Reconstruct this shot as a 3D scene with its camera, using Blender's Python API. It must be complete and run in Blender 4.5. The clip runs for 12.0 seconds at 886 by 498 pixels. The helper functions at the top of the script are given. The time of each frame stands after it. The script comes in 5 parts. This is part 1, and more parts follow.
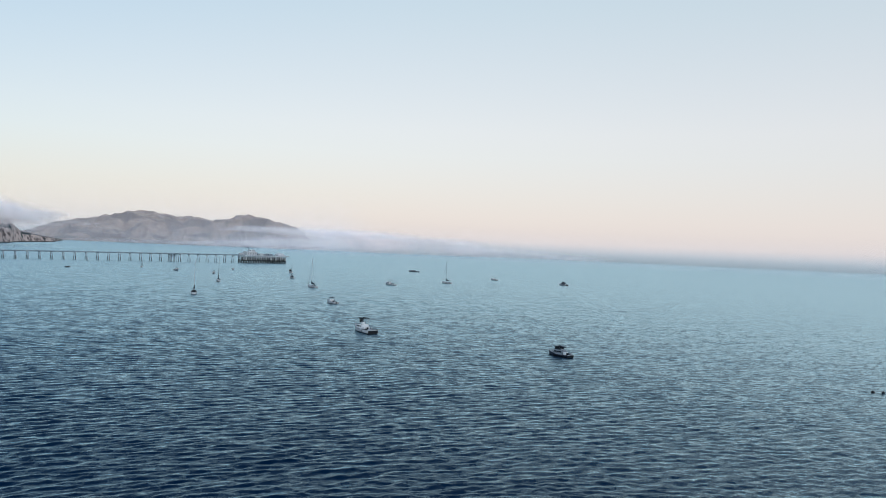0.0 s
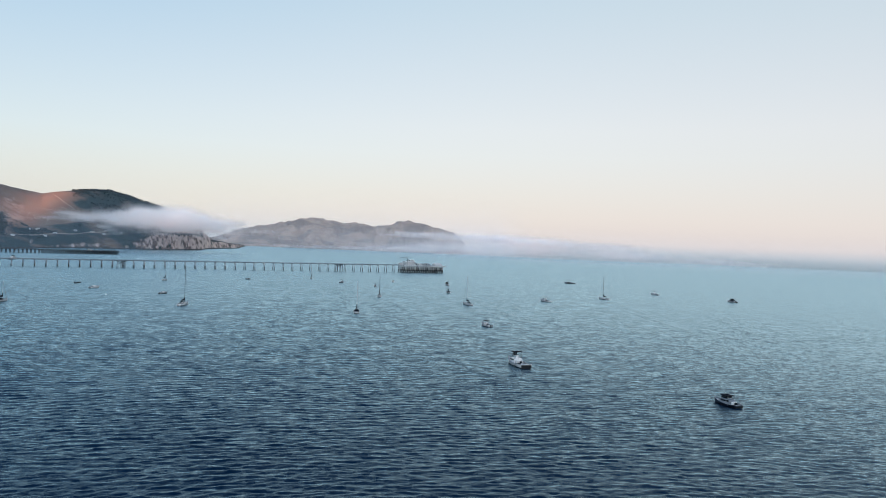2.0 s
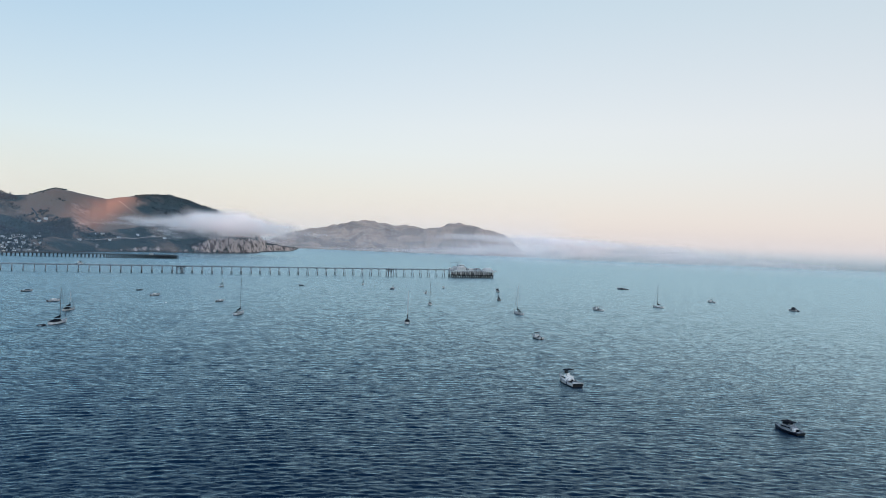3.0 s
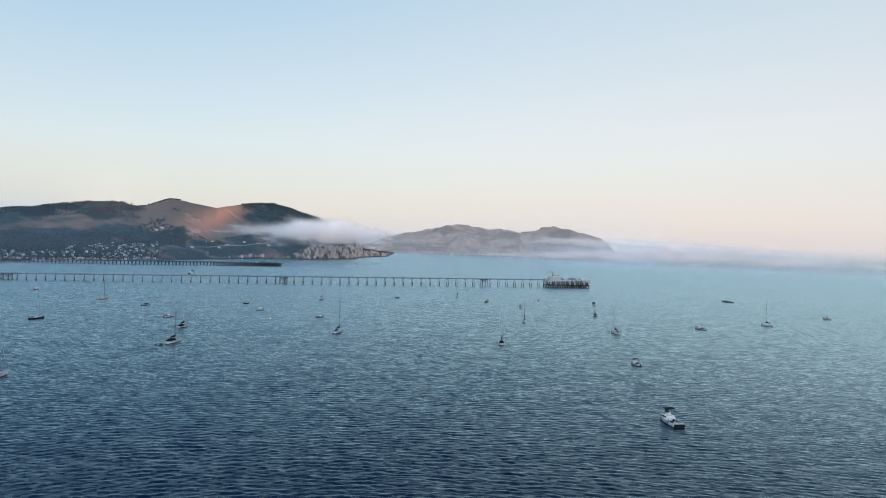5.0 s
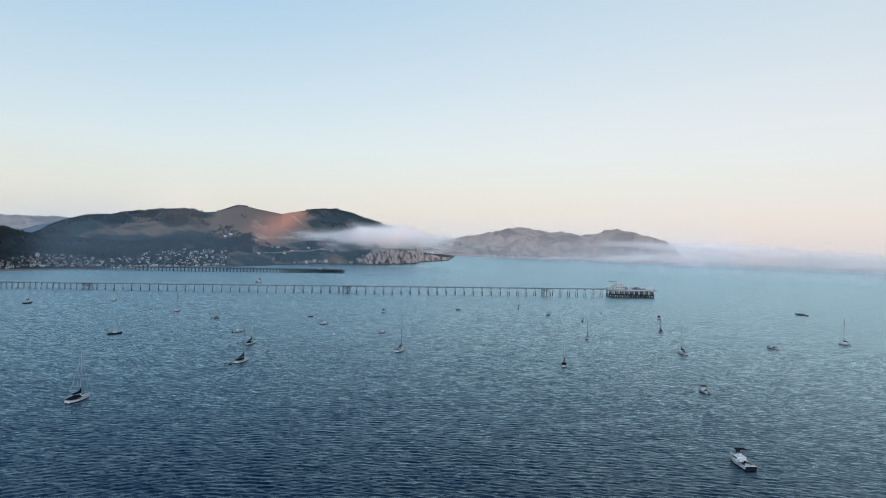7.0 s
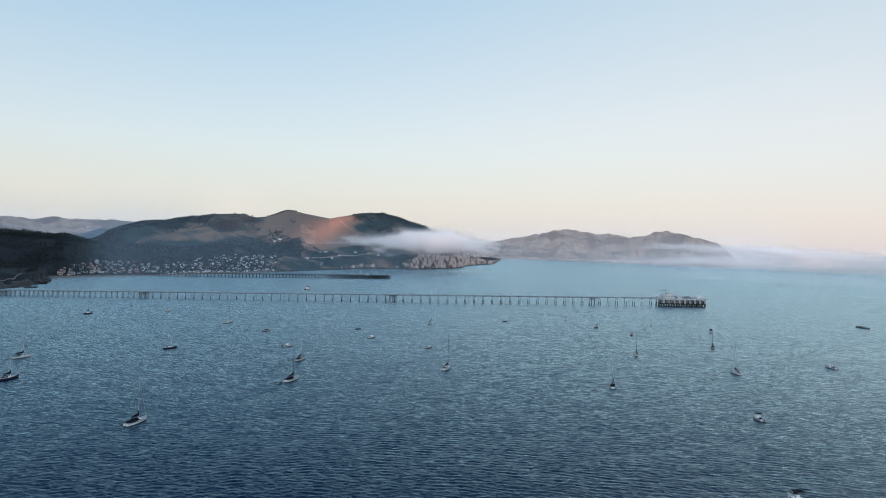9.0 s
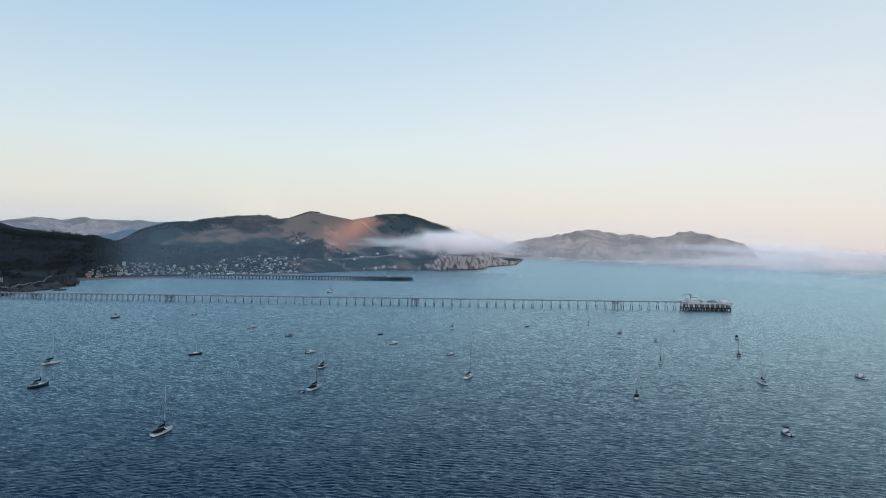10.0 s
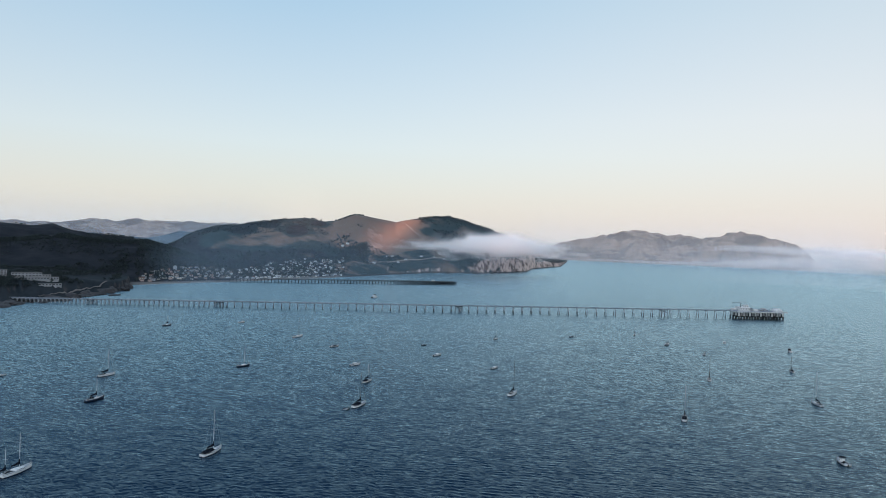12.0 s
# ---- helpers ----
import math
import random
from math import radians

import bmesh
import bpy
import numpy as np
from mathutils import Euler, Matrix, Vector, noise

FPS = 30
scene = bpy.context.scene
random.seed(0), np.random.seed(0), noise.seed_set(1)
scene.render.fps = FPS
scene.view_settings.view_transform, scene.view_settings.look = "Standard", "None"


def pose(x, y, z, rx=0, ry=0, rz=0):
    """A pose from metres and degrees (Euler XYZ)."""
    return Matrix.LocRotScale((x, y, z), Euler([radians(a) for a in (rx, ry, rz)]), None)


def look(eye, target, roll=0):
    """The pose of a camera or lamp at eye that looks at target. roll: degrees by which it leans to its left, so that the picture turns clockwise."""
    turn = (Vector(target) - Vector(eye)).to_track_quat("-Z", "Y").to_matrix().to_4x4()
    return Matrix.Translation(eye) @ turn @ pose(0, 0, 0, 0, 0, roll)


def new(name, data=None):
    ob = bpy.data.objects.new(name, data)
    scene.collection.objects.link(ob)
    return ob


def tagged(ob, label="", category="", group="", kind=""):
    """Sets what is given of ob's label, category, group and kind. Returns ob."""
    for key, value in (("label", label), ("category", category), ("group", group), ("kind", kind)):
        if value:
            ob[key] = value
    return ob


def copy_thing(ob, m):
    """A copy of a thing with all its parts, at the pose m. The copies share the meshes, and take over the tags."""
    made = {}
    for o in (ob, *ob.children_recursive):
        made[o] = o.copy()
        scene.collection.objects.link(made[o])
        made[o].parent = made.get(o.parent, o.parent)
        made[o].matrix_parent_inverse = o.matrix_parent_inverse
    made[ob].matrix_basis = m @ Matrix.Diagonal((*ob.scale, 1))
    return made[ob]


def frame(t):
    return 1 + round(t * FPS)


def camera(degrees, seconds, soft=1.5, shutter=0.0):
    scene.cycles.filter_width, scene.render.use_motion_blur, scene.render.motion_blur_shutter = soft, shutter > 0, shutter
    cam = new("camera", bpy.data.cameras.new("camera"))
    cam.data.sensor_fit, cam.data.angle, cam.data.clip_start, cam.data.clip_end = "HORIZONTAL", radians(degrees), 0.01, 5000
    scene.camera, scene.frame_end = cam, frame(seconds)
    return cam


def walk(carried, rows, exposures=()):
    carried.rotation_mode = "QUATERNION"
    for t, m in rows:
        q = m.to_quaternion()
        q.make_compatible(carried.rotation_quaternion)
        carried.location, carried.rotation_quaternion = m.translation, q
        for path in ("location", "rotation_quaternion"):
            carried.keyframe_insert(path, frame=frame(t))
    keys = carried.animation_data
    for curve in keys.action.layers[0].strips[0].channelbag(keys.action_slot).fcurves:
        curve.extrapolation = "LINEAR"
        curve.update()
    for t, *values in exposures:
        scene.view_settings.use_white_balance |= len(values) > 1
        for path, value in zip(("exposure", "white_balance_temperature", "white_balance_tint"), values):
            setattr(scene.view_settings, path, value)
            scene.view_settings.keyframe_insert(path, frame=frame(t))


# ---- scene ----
# seconds, eye x y z, heading (degrees right of +Y), pitch, lean to the left
PATH = [
    (0, 1.05, 0.70, 27.66, 21.85, 0.14, 2.48),
    (0.5, 1.33, 1.03, 30.09, 17.68, 0.03, 2.50),
    (1, 1.52, 1.30, 32.53, 14.25, -0.04, 2.53),
    (1.5, 1.65, 1.53, 34.98, 11.26, -0.11, 2.47),
    (2, 1.70, 1.71, 37.45, 8.96, -0.15, 2.44),
    (2.5, 1.70, 1.84, 39.93, 6.83, -0.18, 2.39),
    (3, 1.65, 1.94, 42.41, 4.76, -0.21, 2.36),
    (5, 1.08, 2.06, 52.45, -3.04, -0.32, 2.22),
    (5.5, 0.87, 2.04, 54.98, -4.75, -0.34, 2.22),
    (6, 0.66, 2.01, 57.51, -6.11, -0.36, 2.17),
    (6.5, 0.44, 1.98, 60.04, -7.11, -0.38, 2.19),
    (7, 0.21, 1.93, 62.58, -8.07, -0.38, 2.16),
    (9, -0.67, 1.82, 72.71, -11.87, -0.46, 2.11),
    (9.5, -0.87, 1.83, 75.23, -12.54, -0.52, 2.15),
    (10, -1.06, 1.86, 77.75, -13.69, -0.57, 2.13),
    (10.5, -1.24, 1.92, 80.26, -14.90, -0.63, 2.12),
    (11, -1.40, 2.00, 82.76, -15.72, -0.67, 2.12),
    (11.5, -1.55, 2.12, 85.24, -16.55, -0.72, 2.11),
    (12, -1.68, 2.29, 87.72, -17.29, -0.78, 2.16),
]
EXPO = 1.45
cam = camera(65.5, 12.0, soft=0.9)
walk(cam, [(t, Matrix.Translation((x, y, z)) @ pose(0, 0, 0, 90, 0, 0) @ pose(0, 0, 0, 0, -h, 0) @ pose(0, 0, 0, p) @ pose(0, 0, 0, 0, 0, lean))
           for t, x, y, z, h, p, lean in PATH],
     exposures=[(0, EXPO), (12, EXPO)])

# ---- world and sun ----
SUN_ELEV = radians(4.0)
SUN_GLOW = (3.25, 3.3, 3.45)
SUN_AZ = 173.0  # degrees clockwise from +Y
world = bpy.data.worlds.new("world")
scene.world = world
world.use_nodes = True
wn = world.node_tree.nodes
sky = wn.new("ShaderNodeTexSky")
sky.sky_type = "NISHITA"
sky.sun_disc = False
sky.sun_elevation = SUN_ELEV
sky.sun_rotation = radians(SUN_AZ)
sky.air_density, sky.dust_density, sky.ozone_density = 1.0, 1.1, 1.6
wn["Background"].inputs["Strength"].default_value = 0.121
# thin high haze pales the clear sky: milky low down and over the open sea, bluer overhead and inland
world_link = world.node_tree.links.new
sky_dir, sky_xyz, seaward, sky_side = wn.new("ShaderNodeTexCoord"), wn.new("ShaderNodeSeparateXYZ"), wn.new("ShaderNodeVectorMath"), wn.new("ShaderNodeMapRange")
seaward.operation = "DOT_PRODUCT"
seaward.inputs[1].default_value = (0.77, 0.64, 0.0)
sky_side.inputs[1].default_value, sky_side.inputs[2].default_value = 0.10, 0.95
sky_side.interpolation_type = "SMOOTHSTEP"
world_link(sky_dir.outputs["Generated"], sky_xyz.inputs[0]), world_link(sky_dir.outputs["Generated"], seaward.inputs[0])
world_link(seaward.outputs["Value"], sky_side.inputs[0])
hazes = []
for stops in (((0.0, (0.84, 0.835, 0.825)), (0.13, (0.80, 0.877, 0.965)), (0.34, (0.47, 0.70, 0.92)), (0.6, (0.25, 0.43, 0.68)), (1.0, (0.14, 0.28, 0.52))),
              ((0.0, (0.93, 0.87, 0.895)), (0.17, (0.95, 0.93, 0.965)), (0.34, (0.75, 0.86, 0.94)), (0.6, (0.54, 0.70, 0.84)), (1.0, (0.20, 0.36, 0.60)))):
    ramp = wn.new("ShaderNodeValToRGB")
    e = ramp.color_ramp.elements
    while len(e) < len(stops):
        e.new(0.5)
    for k, (p, c) in zip(e, stops):
        k.position, k.color = p, (*c, 1)
    world_link(sky_xyz.outputs[2], ramp.inputs[0])
    hazes.append(ramp)
haze_mix, haze_level, veil = wn.new("ShaderNodeMix"), wn.new("ShaderNodeVectorMath"), wn.new("ShaderNodeMix")
haze_mix.data_type = veil.data_type = "RGBA"
haze_level.operation = "SCALE"
haze_level.inputs["Scale"].default_value = 2.72
veil.inputs[0].default_value = 0.78
world_link(sky_side.outputs[0], haze_mix.inputs[0]), world_link(hazes[0].outputs[0], haze_mix.inputs[6]), world_link(hazes[1].outputs[0], haze_mix.inputs[7])
world_link(haze_mix.outputs[2], haze_level.inputs[0])
world_link(sky.outputs[0], veil.inputs[6]), world_link(haze_level.outputs[0], veil.inputs[7])
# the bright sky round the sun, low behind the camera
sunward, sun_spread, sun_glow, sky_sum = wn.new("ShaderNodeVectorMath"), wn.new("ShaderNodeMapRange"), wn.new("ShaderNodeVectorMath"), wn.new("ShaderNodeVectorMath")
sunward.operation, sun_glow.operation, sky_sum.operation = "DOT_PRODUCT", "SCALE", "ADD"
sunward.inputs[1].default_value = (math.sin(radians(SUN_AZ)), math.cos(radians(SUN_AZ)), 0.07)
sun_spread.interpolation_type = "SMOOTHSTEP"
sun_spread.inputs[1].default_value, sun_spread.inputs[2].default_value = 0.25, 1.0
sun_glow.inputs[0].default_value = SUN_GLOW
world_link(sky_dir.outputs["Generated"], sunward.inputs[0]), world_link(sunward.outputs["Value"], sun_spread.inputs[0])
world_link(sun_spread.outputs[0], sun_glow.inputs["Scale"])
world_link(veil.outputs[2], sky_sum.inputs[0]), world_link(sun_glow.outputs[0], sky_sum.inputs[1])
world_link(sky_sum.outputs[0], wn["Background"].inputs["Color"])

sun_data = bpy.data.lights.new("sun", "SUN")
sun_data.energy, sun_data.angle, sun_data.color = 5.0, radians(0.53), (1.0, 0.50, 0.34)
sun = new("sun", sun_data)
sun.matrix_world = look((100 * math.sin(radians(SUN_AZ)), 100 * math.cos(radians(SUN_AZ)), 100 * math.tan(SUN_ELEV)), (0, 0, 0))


# ---- materials ----
def material(name, color, rough=0.6, metal=0.0, other=None, scale=1.0, bump=0.0, spread=0.12, coat=0.0, gloss=0.5):
    """A surface with two scales of noise between two colours, and a fine relief."""
    m = bpy.data.materials.new(name)
    m.use_nodes = True
    t = m.node_tree
    p = t.nodes["Principled BSDF"]
    p.inputs["Roughness"].default_value, p.inputs["Metallic"].default_value = rough, metal
    p.inputs["Coat Weight"].default_value, p.inputs["Specular IOR Level"].default_value = coat, gloss
    co = t.nodes.new("ShaderNodeTexCoord")
    big, fine = t.nodes.new("ShaderNodeTexNoise"), t.nodes.new("ShaderNodeTexNoise")
    big.inputs["Scale"].default_value, fine.inputs["Scale"].default_value = scale * 0.35, scale * 4.0
    big.inputs["Detail"].default_value, fine.inputs["Detail"].default_value = 5, 4
    add = t.nodes.new("ShaderNodeMath")
    add.operation = "MULTIPLY_ADD"
    add.inputs[1].default_value = 0.4
    ramp = t.nodes.new("ShaderNodeMapRange")
    ramp.inputs[1].default_value, ramp.inputs[2].default_value = 0.45, 0.95
    mix = t.nodes.new("ShaderNodeMix")
    mix.data_type = "RGBA"
    if other is None:
        other = tuple(max(0.0, c * (1 - 2.2 * spread)) for c in color)
    mix.inputs[6].default_value, mix.inputs[7].default_value = (*color, 1), (*other, 1)
    for n in (big, fine):
        t.links.new(co.outputs["Object"], n.inputs["Vector"])
    t.links.new(fine.outputs[0], add.inputs[0])
    t.links.new(big.outputs[0], add.inputs[2])
    t.links.new(add.outputs[0], ramp.inputs[0])
    t.links.new(ramp.outputs[0], mix.inputs[0])
    t.links.new(mix.outputs[2], p.inputs["Base Color"])
    if bump:
        b = t.nodes.new("ShaderNodeBump")
        b.inputs["Strength"].default_value, b.inputs["Distance"].default_value = 0.6, bump
        t.links.new(add.outputs[0], b.inputs["Height"])
        t.links.new(b.outputs[0], p.inputs["Normal"])
    return m


WIND = -6.0  # heading of the waves, degrees right of +Y
SEA_LEAN = (0.048, -0.050, 0.0)  # fixed tilt of the gloss normals towards the camera's side, set to fit its view
SEA_RIPPLES = ((0.05, 0.16, 0, 1, 0.03, 0.08), (0.23, 0.62, 9, 2, 0.30, 0.42), (0.62, 1.8, -8, 2, 0.48, 0.58), (5.0, 9.0, 5, 2, 0.85, 0.85))


def sea_material():
    m = bpy.data.materials.new("sea_water")
    m.use_nodes = True
    t = m.node_tree
    N, L = t.nodes.new, t.links.new
    t.nodes.remove(t.nodes["Principled BSDF"])
    deep, gloss, fresnel, mix = N("ShaderNodeBsdfDiffuse"), N("ShaderNodeBsdfGlossy"), N("ShaderNodeFresnel"), N("ShaderNodeMixShader")
    deep.inputs["Color"].default_value = (0.0006, 0.013, 0.038, 1)
    gloss.inputs["Color"].default_value = (0.655, 0.86, 0.93, 1)
    gloss.inputs["Roughness"].default_value = 0.26
    fresnel.inputs["IOR"].default_value = 1.33
    # slopes turned towards the eye lose nearly all gloss
    less = N("ShaderNodeMath")
    less.operation, less.use_clamp = "MULTIPLY_ADD", True
    less.inputs[1].default_value, less.inputs[2].default_value = 1.36, -0.036
    L(fresnel.outputs[0], less.inputs[0])
    L(less.outputs[0], mix.inputs[0]), L(deep.outputs[0], mix.inputs[1]), L(gloss.outputs[0], mix.inputs[2])
    L(mix.outputs[0], t.nodes["Material Output"].inputs["Surface"])
    co, geo = N("ShaderNodeTexCoord"), N("ShaderNodeNewGeometry")
    # ripples as slopes, at four sizes, longer along the crests than across them
    total = None
    lean = N("ShaderNodeVectorMath")
    lean.operation = "ADD"
    lean.inputs[1].default_value = SEA_LEAN
    for sx, sy, turn, detail, along_x, along_y in SEA_RIPPLES:
        mp, n, mid, size, add = N("ShaderNodeMapping"), N("ShaderNodeTexNoise"), N("ShaderNodeVectorMath"), N("ShaderNodeVectorMath"), N("ShaderNodeVectorMath")
        mp.inputs["Scale"].default_value = (sx, sy, 1)
        mp.inputs["Rotation"].default_value = (0, 0, radians(WIND + turn))
        L(co.outputs["Object"], mp.inputs["Vector"])
        n.inputs["Scale"].default_value, n.inputs["Detail"].default_value, n.inputs["Distortion"].default_value = 1.0, detail, 0.5
        L(mp.outputs[0], n.inputs["Vector"])
        mid.operation, size.operation, add.operation = "SUBTRACT", "MULTIPLY", "ADD"
        mid.inputs[1].default_value = (0.5, 0.5, 0.5)
        size.inputs[1].default_value = (along_x, along_y, 0.0)
        L(n.outputs["Color"], mid.inputs[0]), L(mid.outputs[0], size.inputs[0])
        L(size.outputs[0], add.inputs[1])
        if total is not None:
            L(total, add.inputs[0])
        total = add.outputs[0]
    turned, tilted, unit = N("ShaderNodeVectorRotate"), N("ShaderNodeVectorMath"), N("ShaderNodeVectorMath")
    turned.rotation_type = "Z_AXIS"
    turned.inputs["Angle"].default_value = radians(-WIND)
    tilted.operation, unit.operation = "ADD", "NORMALIZE"
    L(total, turned.inputs["Vector"])
    L(geo.outputs["Normal"], tilted.inputs[0]), L(turned.outputs[0], lean.inputs[0]), L(lean.outputs[0], tilted.inputs[1])
    L(tilted.outputs[0], unit.inputs[0])
    L(unit.outputs[0], gloss.inputs["Normal"]), L(unit.outputs[0], fresnel.inputs["Normal"])
    return m


def land_material(name, grass, scrub, soil, rock_low=0.0, sand_low=0.0):
    """Dry grass with dark scrub in patches and bare soil; rock on steep faces, sand by the water."""
    m = bpy.data.materials.new(name)
    m.use_nodes = True
    t = m.node_tree
    N, L = t.nodes.new, t.links.new
    p = t.nodes["Principled BSDF"]
    p.inputs["Roughness"].default_value = 0.95
    p.inputs["Specular IOR Level"].default_value = 0.1
    co, geo = N("ShaderNodeTexCoord"), N("ShaderNodeNewGeometry")

    def noise_at(scale, detail, lo, hi):
        n, r = N("ShaderNodeTexNoise"), N("ShaderNodeMapRange")
        n.inputs["Scale"].default_value, n.inputs["Detail"].default_value = scale, detail
        L(co.outputs["Object"], n.inputs["Vector"])
        r.inputs[1].default_value, r.inputs[2].default_value = lo, hi
        L(n.outputs[0], r.inputs[0])
        return r.outputs[0]

    def blend(fac, a, b):
        x = N("ShaderNodeMix")
        x.data_type = "RGBA"
        L(fac, x.inputs[0])
        for socket, v in ((x.inputs[6], a), (x.inputs[7], b)):
            if isinstance(v, tuple):
                socket.default_value = (*v, 1)
            else:
                L(v, socket)
        return x.outputs[2]

    c = blend(noise_at(0.02, 6, 0.40, 0.62), grass, soil)
    c = blend(noise_at(0.0065, 8, 0.50, 0.56), c, scrub)
    c = blend(noise_at(0.05, 6, 0.60, 0.66), c, scrub)
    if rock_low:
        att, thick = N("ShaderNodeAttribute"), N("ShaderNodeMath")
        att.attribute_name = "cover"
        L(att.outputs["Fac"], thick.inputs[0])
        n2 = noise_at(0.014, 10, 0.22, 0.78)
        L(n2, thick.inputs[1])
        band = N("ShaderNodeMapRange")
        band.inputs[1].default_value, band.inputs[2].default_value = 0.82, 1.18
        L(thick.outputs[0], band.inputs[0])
        # near-black under the thickest cover: dense woods, with shade put into the colour
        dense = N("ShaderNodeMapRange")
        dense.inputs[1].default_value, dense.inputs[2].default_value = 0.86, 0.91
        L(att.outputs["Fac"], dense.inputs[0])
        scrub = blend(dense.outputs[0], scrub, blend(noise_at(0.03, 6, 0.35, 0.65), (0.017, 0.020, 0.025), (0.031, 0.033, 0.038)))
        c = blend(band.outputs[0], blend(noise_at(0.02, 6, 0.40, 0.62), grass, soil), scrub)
    sep = N("ShaderNodeSeparateXYZ")
    L(geo.outputs["Normal"], sep.inputs[0])
    steep = N("ShaderNodeMapRange")
    steep.inputs[1].default_value, steep.inputs[2].default_value = 0.87, 0.68
    L(sep.outputs[2], steep.inputs[0])
    if rock_low:
        rock = blend(noise_at(0.07, 8, 0.48, 0.60), (0.66, 0.52, 0.46), (0.17, 0.125, 0.115))
        kind = N("ShaderNodeAttribute")
        kind.attribute_name = "pale_rock"
        rock = blend(kind.outputs["Fac"], blend(noise_at(0.05, 8, 0.45, 0.60), (0.030, 0.029, 0.032), (0.075, 0.066, 0.064)), rock)
        rock = blend(noise_at(0.03, 6, 0.56, 0.64), rock, scrub)
        c = blend(steep.outputs[0], c, rock)
    if sand_low:
        beach = N("ShaderNodeAttribute")
        beach.attribute_name = "beach"
        pos = N("ShaderNodeSeparateXYZ")
        L(geo.outputs["Position"], pos.inputs[0])
        low = N("ShaderNodeMapRange")
        low.inputs[1].default_value, low.inputs[2].default_value = sand_low, sand_low * 0.6
        L(pos.outputs[2], low.inputs[0])
        wash = N("ShaderNodeMath")
        wash.operation = "MULTIPLY"
        L(low.outputs[0], wash.inputs[0]), L(beach.outputs["Fac"], wash.inputs[1])
        c = blend(low.outputs[0], c, (0.05, 0.045, 0.042))
        c = blend(wash.outputs[0], c, (0.19, 0.175, 0.16))
    L(c, p.inputs["Base Color"])
    n = N("ShaderNodeTexNoise")
    n.inputs["Scale"].default_value, n.inputs["Detail"].default_value = 0.08, 8
    L(co.outputs["Object"], n.inputs["Vector"])
    bp = N("ShaderNodeBump")
    bp.inputs["Strength"].default_value, bp.inputs["Distance"].default_value = 0.4, 2.5
    L(n.outputs[0], bp.inputs["Height"])
    L(bp.outputs[0], p.inputs["Normal"])
    return m


def fog_material(name, color, density, cell, fade=1.1):
    """Tinted sheet that stands in for thin haze: mostly clear, thickest at the foot of the sheet."""
    m = bpy.data.materials.new(name)
    m.use_nodes = True
    t = m.node_tree
    N, L = t.nodes.new, t.links.new
    t.nodes.remove(t.nodes["Principled BSDF"])
    out = t.nodes["Material Output"]
    uv = N("ShaderNodeUVMap")
    sep = N("ShaderNodeSeparateXYZ")
    L(uv.outputs[0], sep.inputs[0])

    def op(kind, a, b=None, clamp=False):
        n = N("ShaderNodeMath")
        n.operation, n.use_clamp = kind, clamp
        for i, v in enumerate((a, b)):
            if v is None:
                continue
            if isinstance(v, (int, float)):
                n.inputs[i].default_value = v
            else:
                L(v, n.inputs[i])
        return n.outputs[0]

    co = N("ShaderNodeTexCoord")
    n1 = N("ShaderNodeTexNoise")
    n1.inputs["Scale"].default_value, n1.inputs["Detail"].default_value = cell, 4
    mp = N("ShaderNodeMapping")
    mp.inputs["Scale"].default_value = (1, 1, 1.9)
    L(co.outputs["Object"], mp.inputs["Vector"])
    L(mp.outputs[0], n1.inputs["Vector"])
    rag = op("MULTIPLY", op("SUBTRACT", n1.outputs[0], 0.5), 1.9)
    x, z = sep.outputs[0], sep.outputs[1]
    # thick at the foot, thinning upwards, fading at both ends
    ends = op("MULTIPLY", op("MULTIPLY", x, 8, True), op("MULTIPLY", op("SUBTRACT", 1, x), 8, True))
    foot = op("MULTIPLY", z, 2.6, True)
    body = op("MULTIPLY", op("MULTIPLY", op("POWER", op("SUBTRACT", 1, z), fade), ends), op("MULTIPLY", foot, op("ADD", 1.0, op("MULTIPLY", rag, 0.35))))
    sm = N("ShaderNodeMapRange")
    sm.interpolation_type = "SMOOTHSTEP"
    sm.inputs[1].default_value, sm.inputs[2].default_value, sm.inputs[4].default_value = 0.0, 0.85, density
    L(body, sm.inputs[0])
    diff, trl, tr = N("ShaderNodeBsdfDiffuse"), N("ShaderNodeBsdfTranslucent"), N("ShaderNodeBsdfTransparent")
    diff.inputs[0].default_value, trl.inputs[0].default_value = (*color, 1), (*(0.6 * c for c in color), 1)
    # both are added in full, which brightens the sheet past a white surface
    half, mix = N("ShaderNodeAddShader"), N("ShaderNodeMixShader")
    L(diff.outputs[0], half.inputs[0]), L(trl.outputs[0], half.inputs[1])
    L(sm.outputs[0], mix.inputs[0])
    L(tr.outputs[0], mix.inputs[1]), L(half.outputs[0], mix.inputs[2])
    L(mix.outputs[0], out.inputs["Surface"])
    return m


